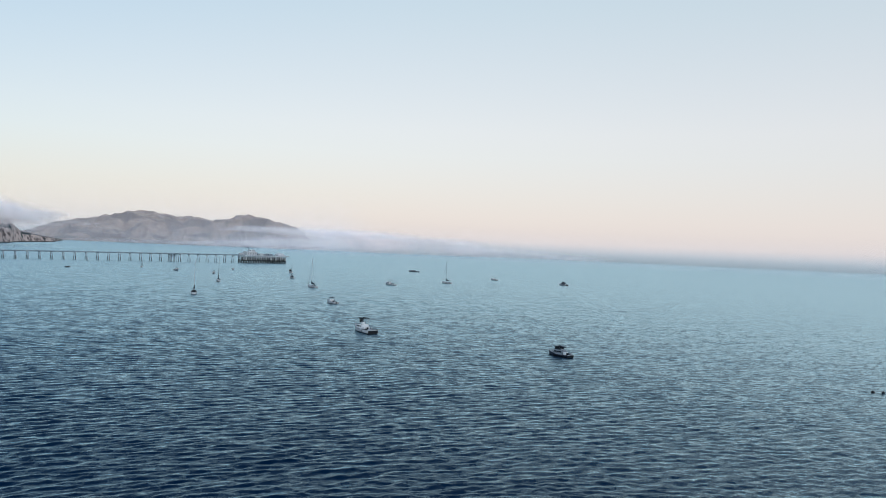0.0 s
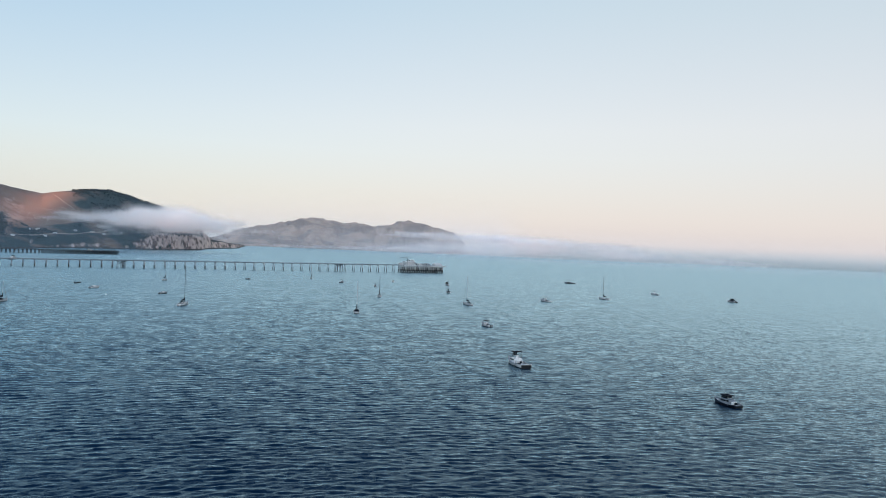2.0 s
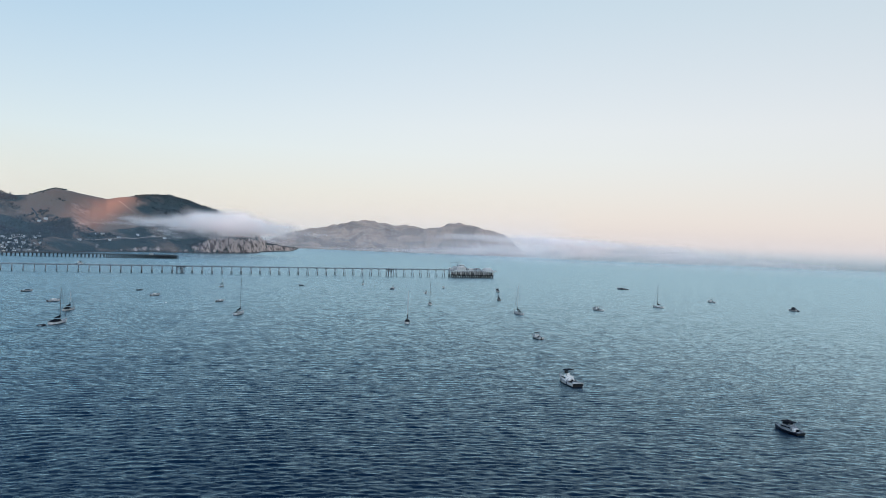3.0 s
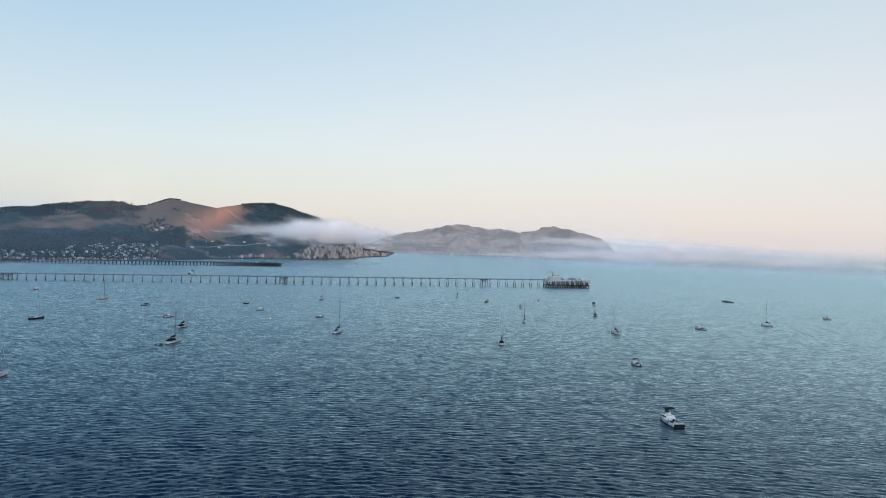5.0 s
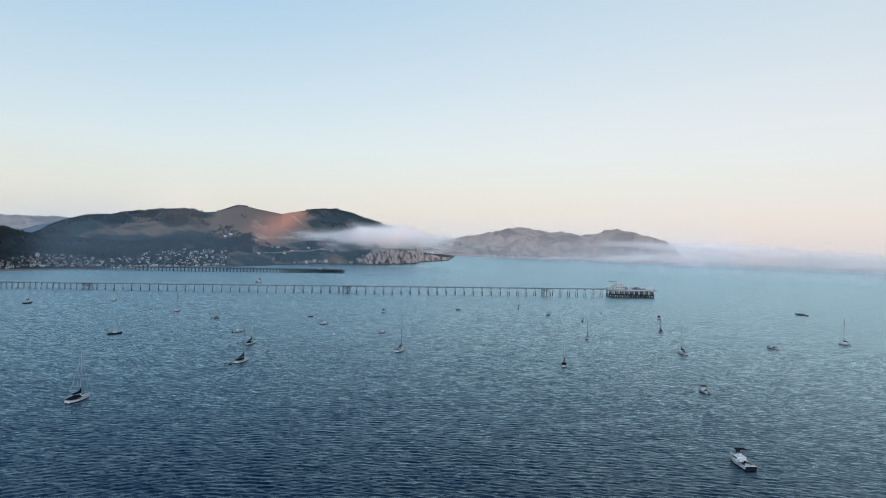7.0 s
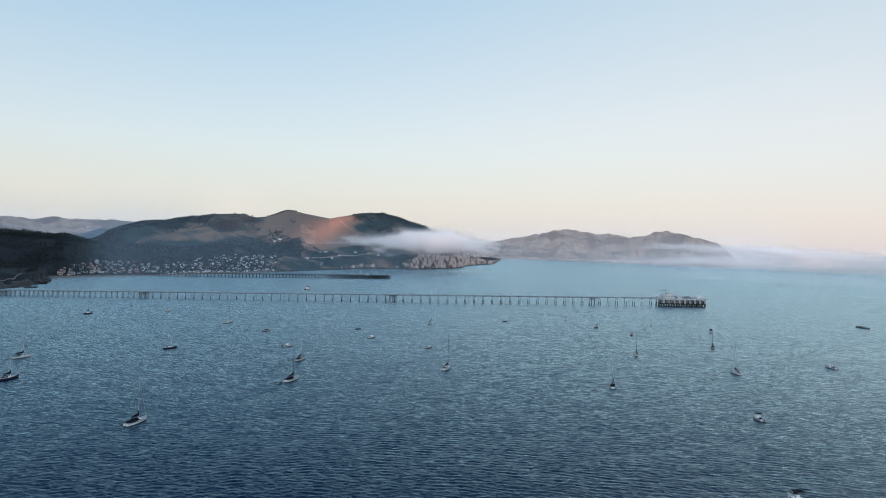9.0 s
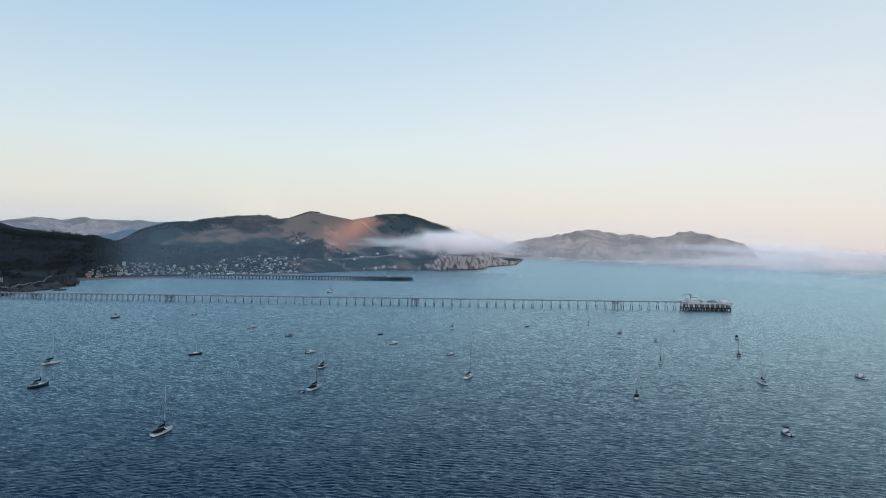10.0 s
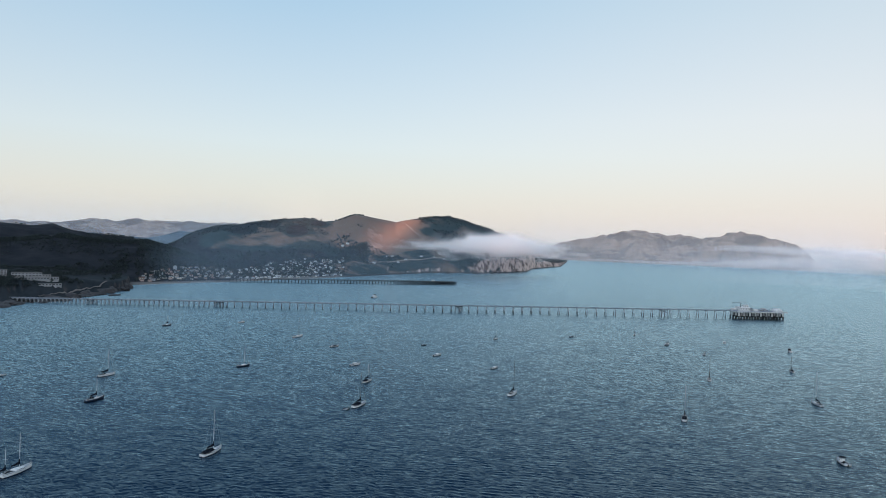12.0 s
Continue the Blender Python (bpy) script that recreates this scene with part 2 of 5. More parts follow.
def backdrop_material():
    """Glowing sheet painted as sea haze at the horizon: sea blue at the foot, pale rose above, clear at the top."""
    m = bpy.data.materials.new("glowing_horizon_haze")
    m.use_nodes = True
    t = m.node_tree
    N, L = t.nodes.new, t.links.new
    t.nodes.remove(t.nodes["Principled BSDF"])
    uv, sep = N("ShaderNodeUVMap"), N("ShaderNodeSeparateXYZ")
    L(uv.outputs[0], sep.inputs[0])
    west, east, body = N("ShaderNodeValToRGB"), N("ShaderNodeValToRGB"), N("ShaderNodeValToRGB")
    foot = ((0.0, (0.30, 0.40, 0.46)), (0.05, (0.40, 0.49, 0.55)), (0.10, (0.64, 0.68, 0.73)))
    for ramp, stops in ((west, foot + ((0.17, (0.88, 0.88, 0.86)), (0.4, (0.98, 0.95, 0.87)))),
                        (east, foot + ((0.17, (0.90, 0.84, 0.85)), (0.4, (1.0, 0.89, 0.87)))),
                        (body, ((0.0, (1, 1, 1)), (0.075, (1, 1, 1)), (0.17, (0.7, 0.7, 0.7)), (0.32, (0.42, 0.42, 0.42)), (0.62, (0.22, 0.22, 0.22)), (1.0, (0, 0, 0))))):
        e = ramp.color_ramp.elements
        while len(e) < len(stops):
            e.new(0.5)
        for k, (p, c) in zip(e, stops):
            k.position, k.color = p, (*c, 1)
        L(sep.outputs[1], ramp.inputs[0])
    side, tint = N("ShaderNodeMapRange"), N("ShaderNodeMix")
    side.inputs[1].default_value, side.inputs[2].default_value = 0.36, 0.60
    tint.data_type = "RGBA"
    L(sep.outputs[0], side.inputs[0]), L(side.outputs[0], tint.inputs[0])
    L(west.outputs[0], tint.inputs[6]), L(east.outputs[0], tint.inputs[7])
    # the sheet gives off its own light instead of catching the sky's
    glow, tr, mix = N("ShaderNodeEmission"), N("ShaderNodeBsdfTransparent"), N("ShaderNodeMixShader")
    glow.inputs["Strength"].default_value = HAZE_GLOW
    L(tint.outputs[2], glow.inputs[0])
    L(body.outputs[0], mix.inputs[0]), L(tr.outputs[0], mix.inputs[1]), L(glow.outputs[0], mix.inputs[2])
    L(mix.outputs[0], t.nodes["Material Output"].inputs["Surface"])
    return m


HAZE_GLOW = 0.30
M_BACKDROP = backdrop_material()
M_SEA = sea_material()
M_LAND = land_material("dry_hillside", (0.215, 0.158, 0.125), (0.036, 0.056, 0.058), (0.225, 0.150, 0.118), rock_low=1, sand_low=2.6)
# scrub and grass paled towards each other: part of the haze is in these colours
M_FAR = land_material("haze_paled_far_hillside", (0.33, 0.228, 0.175), (0.22, 0.158, 0.128), (0.44, 0.325, 0.255))
M_TREES = material("tree_foliage", (0.030, 0.044, 0.042), 0.9, other=(0.016, 0.026, 0.028), scale=0.1)
M_WHITE = material("white_gelcoat", (0.86, 0.86, 0.86), 0.3, scale=0.6, spread=0.03, coat=0.3)
M_NAVY = material("navy_hull_paint", (0.02, 0.03, 0.06), 0.3, scale=0.6, coat=0.3)
M_SLATE = material("slate_blue_hull_paint", (0.07, 0.085, 0.10), 0.35, scale=0.6, coat=0.2)
M_BLACK = material("black_bottom_paint", (0.012, 0.013, 0.016), 0.5, scale=0.6, gloss=0.25)
M_RED = material("oxide_red_paint", (0.16, 0.035, 0.03), 0.5, scale=0.6)
M_DECK = material("pale_grey_deck", (0.58, 0.60, 0.61), 0.6, scale=1.0)
M_TEAK = material("weathered_teak", (0.09, 0.06, 0.045), 0.7, scale=1.5)
M_GLASS = material("dark_tinted_glass", (0.012, 0.014, 0.018), 0.08, scale=0.4)
M_CANVAS = material("navy_canvas", (0.010, 0.013, 0.022), 0.85, scale=2.0, bump=0.02, gloss=0.1)
M_ALU = material("mast_aluminium", (0.66, 0.68, 0.70), 0.4, 0.3, scale=1.0)
M_DARKMAST = material("dark_varnished_spar", (0.06, 0.045, 0.035), 0.5, scale=1.0)
M_WIRE = material("steel_wire", (0.22, 0.22, 0.23), 0.4, 0.8)
M_RUBBER = material("grey_rubber", (0.026, 0.028, 0.034), 0.7, gloss=0.2)
M_PALEPILE = material("pale_concrete_pile", (0.52, 0.54, 0.57), 0.85, scale=0.5, bump=0.03)
M_PILE = material("weathered_pile", (0.25, 0.28, 0.31), 0.85, scale=0.5, bump=0.05)
M_WET = material("mussel_crusted_pile", (0.028, 0.028, 0.026), 0.7, scale=1.5, bump=0.08)
M_ROCK = material("dark_sea_rock", (0.075, 0.07, 0.07), 0.8, other=(0.028, 0.027, 0.03), scale=0.5, bump=0.3)
M_TRACK = material("pale_dirt_track", (0.36, 0.29, 0.25), 0.95, scale=0.1)
M_CONC = material("weathered_concrete", (0.48, 0.49, 0.50), 0.85, scale=0.3, bump=0.02)
M_TIMBER = material("dark_creosoted_timber", (0.042, 0.052, 0.060), 0.85, scale=0.5, bump=0.04)
M_PAINT = material("white_wall_paint", (0.72, 0.71, 0.70), 0.6, scale=0.25, spread=0.05)
M_STEEL = material("galvanised_steel", (0.34, 0.37, 0.41), 0.5, 0.4, scale=0.5)
M_SHINGLE = material("grey_roof_shingle", (0.16, 0.15, 0.145), 0.9, scale=0.6, bump=0.03)
M_TILE = material("red_roof_tile", (0.20, 0.12, 0.10), 0.85, scale=0.6, bump=0.03)
M_STUCCO = [material("stucco_" + n, c, 0.85, scale=0.2) for n, c in (
    ("white", (0.90, 0.90, 0.89)), ("cream", (0.74, 0.68, 0.60)), ("tan", (0.50, 0.46, 0.42)), ("grey", (0.38, 0.40, 0.42)), ("pink", (0.58, 0.46, 0.42)))]
M_LEDGE = material("weathered_rock_ledge", (0.19, 0.165, 0.15), 0.95, scale=0.2)
M_FOAM = material("sea_foam", (0.62, 0.65, 0.66), 0.8, other=(0.30, 0.36, 0.40), scale=0.3)
M_HOTEL = material("hotel_stucco", (0.40, 0.41, 0.43), 0.85, scale=0.2)
def fleck_material():
    """Fine white vapour that scatters light both ways."""
    m = bpy.data.materials.new("fog_vapour")
    m.use_nodes = True
    t = m.node_tree
    t.nodes.remove(t.nodes["Principled BSDF"])
    diff, trl, both = t.nodes.new("ShaderNodeBsdfDiffuse"), t.nodes.new("ShaderNodeBsdfTranslucent"), t.nodes.new("ShaderNodeAddShader")
    diff.inputs[0].default_value, trl.inputs[0].default_value = (0.68, 0.64, 0.622, 1), (0.56, 0.525, 0.51, 1)
    t.links.new(diff.outputs[0], both.inputs[0]), t.links.new(trl.outputs[0], both.inputs[1])
    t.links.new(both.outputs[0], t.nodes["Material Output"].inputs["Surface"])
    return m


M_FLECK = fleck_material()
M_VEIL = fog_material("thin_haze_sheet", (0.55, 0.76, 0.96), 0.16, 0.001)
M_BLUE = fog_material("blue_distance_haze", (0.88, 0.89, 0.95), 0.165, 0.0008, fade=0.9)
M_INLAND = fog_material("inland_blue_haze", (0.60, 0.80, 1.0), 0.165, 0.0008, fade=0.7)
M_HAZE = fog_material("sea_haze_sheet", (0.94, 0.91, 0.92), 0.15, 0.0007)


# ---- mesh helpers ----
def part(name, bm, mat, parent=None, label="", smooth=False):
    me = bpy.data.meshes.new(name)
    bm.to_mesh(me)
    bm.free()
    if smooth:
        for f in me.polygons:
            f.use_smooth = True
    me.materials.append(mat)
    ob = new(name, me)
    if parent is not None:
        ob.parent = parent
    if label:
        ob["label"] = label
    return ob


def thing(name, label, category, group="", kind=""):
    return tagged(new(name), label, category, group, kind)


def box(bm, cx, cy, cz, sx, sy, sz, taper=1.0, rz=0.0, bevel=0.0):
    """A box round a centre; taper narrows its top."""
    v = []
    for dz, k in ((-0.5, 1.0), (0.5, taper)):
        for dx, dy in ((-0.5, -0.5), (0.5, -0.5), (0.5, 0.5), (-0.5, 0.5)):
            x, y = dx * sx * k, dy * sy * k
            c, s = math.cos(rz), math.sin(rz)
            v.append(bm.verts.new((cx + c * x - s * y, cy + s * x + c * y, cz + dz * sz)))
    fs = [bm.faces.new([v[i] for i in q]) for q in ((3, 2, 1, 0), (4, 5, 6, 7), (0, 1, 5, 4), (1, 2, 6, 5), (2, 3, 7, 6), (3, 0, 4, 7))]
    if bevel:
        bmesh.ops.bevel(bm, geom=list({e for f in fs for e in f.edges}), offset=bevel, segments=2, affect="EDGES", clamp_overlap=True)
    return bm


def rod(bm, a, b, r, r2=None, n=6):
    a, b = Vector(a), Vector(b)
    r2 = r if r2 is None else r2
    d = (b - a).normalized()
    u = d.orthogonal().normalized()
    w = d.cross(u)
    rings = []
    for p, q in ((a, r), (b, r2)):
        rings.append([bm.verts.new(p + q * (math.cos(k * math.tau / n) * u + math.sin(k * math.tau / n) * w)) for k in range(n)])
    for k in range(n):
        bm.faces.new((rings[0][k], rings[0][(k + 1) % n], rings[1][(k + 1) % n], rings[1][k]))
    bm.faces.new(rings[0][::-1])
    bm.faces.new(rings[1])
    return bm


def loft(bm, sections, cap=True):
    rings = [[bm.verts.new(p) for p in s] for s in sections]
    for a, b in zip(rings, rings[1:]):
        for k in range(len(a) - 1):
            bm.faces.new((a[k], b[k], b[k + 1], a[k + 1]))
    if cap:
        for r in (rings[0], rings[-1]):
            try:
                bm.faces.new(r)
            except ValueError:
                pass
    return bm


def grid_mesh(name, X, Y, Z, mat, smooth=True):
    """A sheet over a grid of points."""
    n, m = X.shape
    co = np.stack([X, Y, Z], -1).reshape(-1, 3).astype(np.float32)
    i = np.arange(n * m).reshape(n, m)
    q = np.stack([i[:-1, :-1], i[:-1, 1:], i[1:, 1:], i[1:, :-1]], -1).reshape(-1, 4).astype(np.int32)
    me = bpy.data.meshes.new(name)
    me.vertices.add(len(co)), me.vertices.foreach_set("co", co.ravel())
    me.loops.add(q.size), me.loops.foreach_set("vertex_index", q.ravel())
    me.polygons.add(len(q)), me.polygons.foreach_set("loop_start", np.arange(0, q.size, 4, dtype=np.int32))
    me.update(calc_edges=True)
    me.polygons.foreach_set("use_smooth", np.full(len(q), smooth))
    uv = me.uv_layers.new(name="UVMap")
    fu, fv = np.meshgrid(np.linspace(0, 1, n), np.linspace(0, 1, m), indexing="ij")
    uvs = np.stack([fu, fv], -1).reshape(-1, 2)[q.ravel()].astype(np.float32)
    uv.data.foreach_set("uv", uvs.ravel())
    me.materials.append(mat)
    me.validate()
    return new(name, me)


def value_noise(x, y, seed=0):
    """Smooth noise in -1..1 on arrays."""
    xi, yi = np.floor(x).astype(np.int64), np.floor(y).astype(np.int64)
    fx, fy = x - xi, y - yi
    fx, fy = fx * fx * (3 - 2 * fx), fy * fy * (3 - 2 * fy)

    def h(a, b):
        k = (a * 374761393 + b * 668265263 + seed * 2147483647) & 0xFFFFFFFF
        k = ((k ^ (k >> 13)) * 1274126177) & 0xFFFFFFFF
        return ((k ^ (k >> 16)) & 0xFFFF) / 32767.5 - 1

    return (h(xi, yi) * (1 - fx) + h(xi + 1, yi) * fx) * (1 - fy) + (h(xi, yi + 1) * (1 - fx) + h(xi + 1, yi + 1) * fx) * fy


def fbm(x, y, octaves=5, seed=0):
    out, amp = 0, 0.5
    for k in range(octaves):
        out, amp, x, y = out + amp * value_noise(x, y, seed + k), amp * 0.5, x * 2.03 + 7.1, y * 2.03 + 3.7
    return out


def step(a, b, x):
    t = np.clip((x - a) / (b - a), 0, 1)
    return t * t * (3 - 2 * t)


def at_az(az, r):
    return r * np.sin(np.radians(az)), r * np.cos(np.radians(az))


# ---- sea ----
WAVE = 0.50
rr = np.concatenate([[0.0, 15, 30, 45], np.geomspace(58, 640, 900), np.geomspace(665, 4990, 60), [7000, 12000, 25000]])
aa = np.radians(np.concatenate([np.arange(-180, -54, 6.0), np.linspace(-53, 56, 340), np.arange(60, 181, 6.0)]))
RR, AA = np.meshgrid(rr, aa, indexing="ij")
SX, SY = RR * np.sin(AA), RR * np.cos(AA)
SZ = np.zeros_like(SX)
wave_rng = np.random.RandomState(4)
group_a, group_b = 0.95 + 0.30 * fbm(SX * 0.05, SY * 0.08, 3, 3), 0.95 + 0.30 * fbm(SX * 0.11, SY * 0.16, 3, 8)
for k in range(110):
    # short wind waves, spread over about 30 degrees either way
    length = 0.65 * (3.2 / 0.65) ** wave_rng.rand()
    way = wave_rng.normal(radians(WIND) * 0.6, 0.45)
    kx, ky = math.sin(way) * math.tau / length, math.cos(way) * math.tau / length
    keep = np.clip(2.0 - 0.0085 * RR / length, 0, 1) * (RR > 40)
    SZ += WAVE * 0.0110 * length ** 0.8 * keep * (group_a if k % 2 else group_b) * np.sin(kx * SX + ky * SY + wave_rng.rand() * math.tau)
sea = tagged(grid_mesh("water", SX, SY, SZ, M_SEA), "rippled blue-grey sea water of a calm bay", "sea", kind="structure")

# ---- land ----
SHORE = [(-95, 500), (-70, 640), (-58, 780), (-51.5, 835), (-49.6, 862), (-48.9, 892), (-46.4, 905), (-44.6, 975), (-43.2, 1010), (-42.2, 1050), (-41.8, 1110), (-41.3, 1165),
         (-38.9, 1197), (-34.7, 1255), (-30.3, 1345), (-27.6, 1405), (-24.0, 1530), (-21.2, 1650), (-18.4, 1780), (-14.1, 1868),
         (-10.6, 2080), (-10.25, 2130), (-9.95, 2330), (-8.1, 2600), (-7.6, 2700), (-7.2, 3300), (-6.5, 4200)]
RIDGE = [(-41.5, 1880, 20), (-40.1, 1900, 37), (-38.9, 1900, 53), (-37.3, 1900, 81), (-35.7, 1920, 98), (-33.5, 1950, 108), (-31.4, 1980, 122), (-30.5, 1990, 128),
         (-28.5, 2020, 135), (-27.1, 2050, 127), (-26.0, 2060, 132), (-24.7, 2080, 151), (-23.7, 2100, 150), (-22.3, 2150, 141),
         (-21.3, 2170, 136), (-19.5, 2230, 153), (-17.1, 2300, 164), (-15.7, 2330, 152), (-13.8, 2370, 131), (-11.5, 2430, 100),
         (-10.4, 2480, 62), (-9.6, 2550, 28), (-8, 2700, 16), (-6.8, 2900, 8), (-5, 3000, 0)]
TERRACE = [(-95, 30), (-60, 28), (-50, 20), (-46, 16), (-43.6, 11), (-42.3, 12), (-41.8, 10), (-41.6, 5), (-40, 5), (-35, 12), (-30, 22), (-27, 30), (-24, 36), (-20, 40), (-14, 44), (-11, 44), (-10.4, 40), (-10.1, 12), (-8.2, 11), (-7.5, 8), (-5.5, 0)]
CLIFF = [(-95, 150), (-50, 120), (-46, 110), (-43, 50), (-42.3, 20), (-41.8, 18), (-41.6, 250), (-35, 420), (-29, 330), (-26, 190), (-22, 150), (-17, 130), (-15, 60), (-13, 36), (-10, 30), (-9, 45), (-5, 50)]
DARK = [(-95, 60), (-50, 56), (-48.3, 61), (-46.2, 70), (-44.8, 62), (-42.9, 58), (-40.5, 59), (-38.9, 48), (-36.9, 30), (-34.5, 10), (-33, 0)]
BACK = [(-95, 100), (-50, 90), (-48, 84), (-46.8, 93), (-45.5, 76), (-44.4, 68), (-41.7, 60), (-39, 30), (-37, 0)]
MID = [(-95, 60), (-40.5, 50), (-39.4, 62), (-38.2, 82), (-36.9, 76), (-35, 60), (-30, 40), (-25, 0)]


def along(table, az, k=1):
    t = np.array(table, float)
    return np.interp(az, t[:, 0], t[:, k])


def hump(r, top, front, back):
    return np.where(r < top, step(top - front, top, r), 1 - step(top, top + back, r))


def land_height(az, r):
    """Height of the land at a heading (degrees right of +Y) and a distance from the origin."""
    x, y = at_az(az, r)
    s = r - along(SHORE, az) - (14 + 26 * step(-25, -16, az)) * fbm(az * 1.3, az * 0 + 2.5, 5, 11)
    s = s - 22 * step(-18, -14, az) * fbm(az * 5.0, r * 0.03, 4, 17) - 16 * step(-41, -43, az) * fbm(az * 4.0, r * 0.03, 4, 19)
    rough = fbm(x * 0.012, y * 0.012, 4, 1)
    gully = np.abs(fbm(x * 0.0045 + 3, y * 0.0028, 4, 5))
    cliff = along(CLIFF, az)
    low = 0.55 * step(-26, -23.5, az) * (1 - step(-15.5, -13, az))
    h = along(TERRACE, az) * ((1 - low) * step(0, 1, s / (cliff * (1 - 0.6 * low))) + low * step(0, 1, (s - 40) / 240)) * (1 + 0.18 * rough)
    main = along(RIDGE, az, 2)
    h = h + 0
    rid = main * hump(r, along(RIDGE, az, 1), 560, 900)
    face = np.sin(np.clip(rid / np.maximum(main, 1), 0, 1) * np.pi)
    rid = rid - 42 * gully * face * (1 - 0.75 * np.exp(-((az + 22) / 2.6) ** 4)) * (main > 60) + 3 * rough * (rid > 20)
    dark = along(DARK, az) * hump(r, 1500, 330, 500) * (1 + 0.12 * rough)
    back = along(BACK, az) * hump(r, 2200, 420, 600) * (1 + 0.06 * rough)
    mid = along(MID, az) * hump(r, 3000, 500, 400) * (1 + 0.06 * rough)
    top = np.maximum.reduce([h, rid, dark, back, mid])
    low = step(-6, 30, s)
    return np.where(s > 0, h * (1 - low) + top * low, -0.08 * np.minimum(-s, 60)) + np.where(s > 4, 0.9, 0) * step(4, 30, s)


LA, LR = np.meshgrid(np.linspace(-72, -5.2, 670), np.concatenate([np.linspace(560, 2700, 460), np.linspace(2712, 3500, 40)]), indexing="ij")
LX, LY = at_az(LA, LR)
LZ = land_height(LA, LR)
LZ = np.maximum(LZ, -4)
# share of the ground under dark scrub, by heading and height, with the left hills' shade put in
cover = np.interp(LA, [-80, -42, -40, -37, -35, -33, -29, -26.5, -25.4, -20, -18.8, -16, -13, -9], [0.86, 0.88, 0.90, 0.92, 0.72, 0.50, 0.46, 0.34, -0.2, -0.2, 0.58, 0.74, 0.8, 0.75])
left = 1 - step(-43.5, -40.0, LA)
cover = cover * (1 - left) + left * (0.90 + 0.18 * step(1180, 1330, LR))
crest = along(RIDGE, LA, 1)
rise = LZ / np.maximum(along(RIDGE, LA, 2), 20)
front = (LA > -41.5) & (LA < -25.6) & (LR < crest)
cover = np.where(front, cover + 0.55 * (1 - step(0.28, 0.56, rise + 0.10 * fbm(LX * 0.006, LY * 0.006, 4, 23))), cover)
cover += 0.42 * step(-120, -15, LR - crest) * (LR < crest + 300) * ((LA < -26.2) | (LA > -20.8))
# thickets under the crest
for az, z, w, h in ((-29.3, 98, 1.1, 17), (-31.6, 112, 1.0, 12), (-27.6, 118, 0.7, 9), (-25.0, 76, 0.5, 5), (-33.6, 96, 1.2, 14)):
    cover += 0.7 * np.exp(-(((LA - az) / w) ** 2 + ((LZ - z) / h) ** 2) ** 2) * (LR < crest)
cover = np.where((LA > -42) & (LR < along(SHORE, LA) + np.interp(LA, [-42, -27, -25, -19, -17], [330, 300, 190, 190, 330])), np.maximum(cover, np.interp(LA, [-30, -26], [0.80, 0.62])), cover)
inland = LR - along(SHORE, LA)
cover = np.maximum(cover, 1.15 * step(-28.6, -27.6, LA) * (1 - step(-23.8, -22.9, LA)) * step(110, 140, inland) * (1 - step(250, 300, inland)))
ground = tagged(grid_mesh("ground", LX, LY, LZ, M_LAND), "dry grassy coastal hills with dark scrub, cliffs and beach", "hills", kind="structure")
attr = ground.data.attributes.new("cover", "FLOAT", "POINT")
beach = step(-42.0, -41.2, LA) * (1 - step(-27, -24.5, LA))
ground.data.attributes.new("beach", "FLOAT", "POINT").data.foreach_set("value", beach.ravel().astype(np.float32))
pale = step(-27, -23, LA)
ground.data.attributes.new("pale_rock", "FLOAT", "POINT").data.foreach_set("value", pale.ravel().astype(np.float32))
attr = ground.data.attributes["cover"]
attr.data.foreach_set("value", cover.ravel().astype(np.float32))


def far_range(name, label, table, r0, depth, seed, mat):
    """A distant range: a ridge whose height is set heading by heading."""
    az = np.linspace(table[0][0], table[-1][0], 420)
    dr = np.linspace(-depth, depth * 0.25, 46)
    A, R = np.meshgrid(az, dr, indexing="ij")
    x, y = at_az(A, R + r0)
    k = hump(R, 0.0, depth, depth * 0.3)
    rough = fbm(x * 0.008, y * 0.008, 5, seed)
    ridge = along(table, A)
    z = ridge * k * (1 + 0.10 * rough + 0.10 * fbm(x * 0.022, y * 0.010, 4, seed + 7)) - 120 * np.abs(fbm(x * 0.0045, y * 0.0022, 5, seed + 3)) * np.sin(np.clip(k, 0, 1) * np.pi) + 6 * rough * k
    return tagged(grid_mesh(name, x, y, np.where(k <= 0.001, -5, z), mat), label, "hills", kind="structure")


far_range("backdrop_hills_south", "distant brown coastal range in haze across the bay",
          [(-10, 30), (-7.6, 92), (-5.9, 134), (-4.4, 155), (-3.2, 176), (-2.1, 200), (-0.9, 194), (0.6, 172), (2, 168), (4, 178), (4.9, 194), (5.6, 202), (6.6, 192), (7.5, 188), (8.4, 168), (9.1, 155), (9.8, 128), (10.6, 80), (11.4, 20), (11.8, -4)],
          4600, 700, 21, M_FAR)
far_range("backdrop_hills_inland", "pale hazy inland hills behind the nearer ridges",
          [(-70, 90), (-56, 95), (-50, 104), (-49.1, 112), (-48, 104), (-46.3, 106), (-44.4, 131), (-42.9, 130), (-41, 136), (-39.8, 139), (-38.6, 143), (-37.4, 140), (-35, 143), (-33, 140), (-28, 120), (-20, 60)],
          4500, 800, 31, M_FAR)

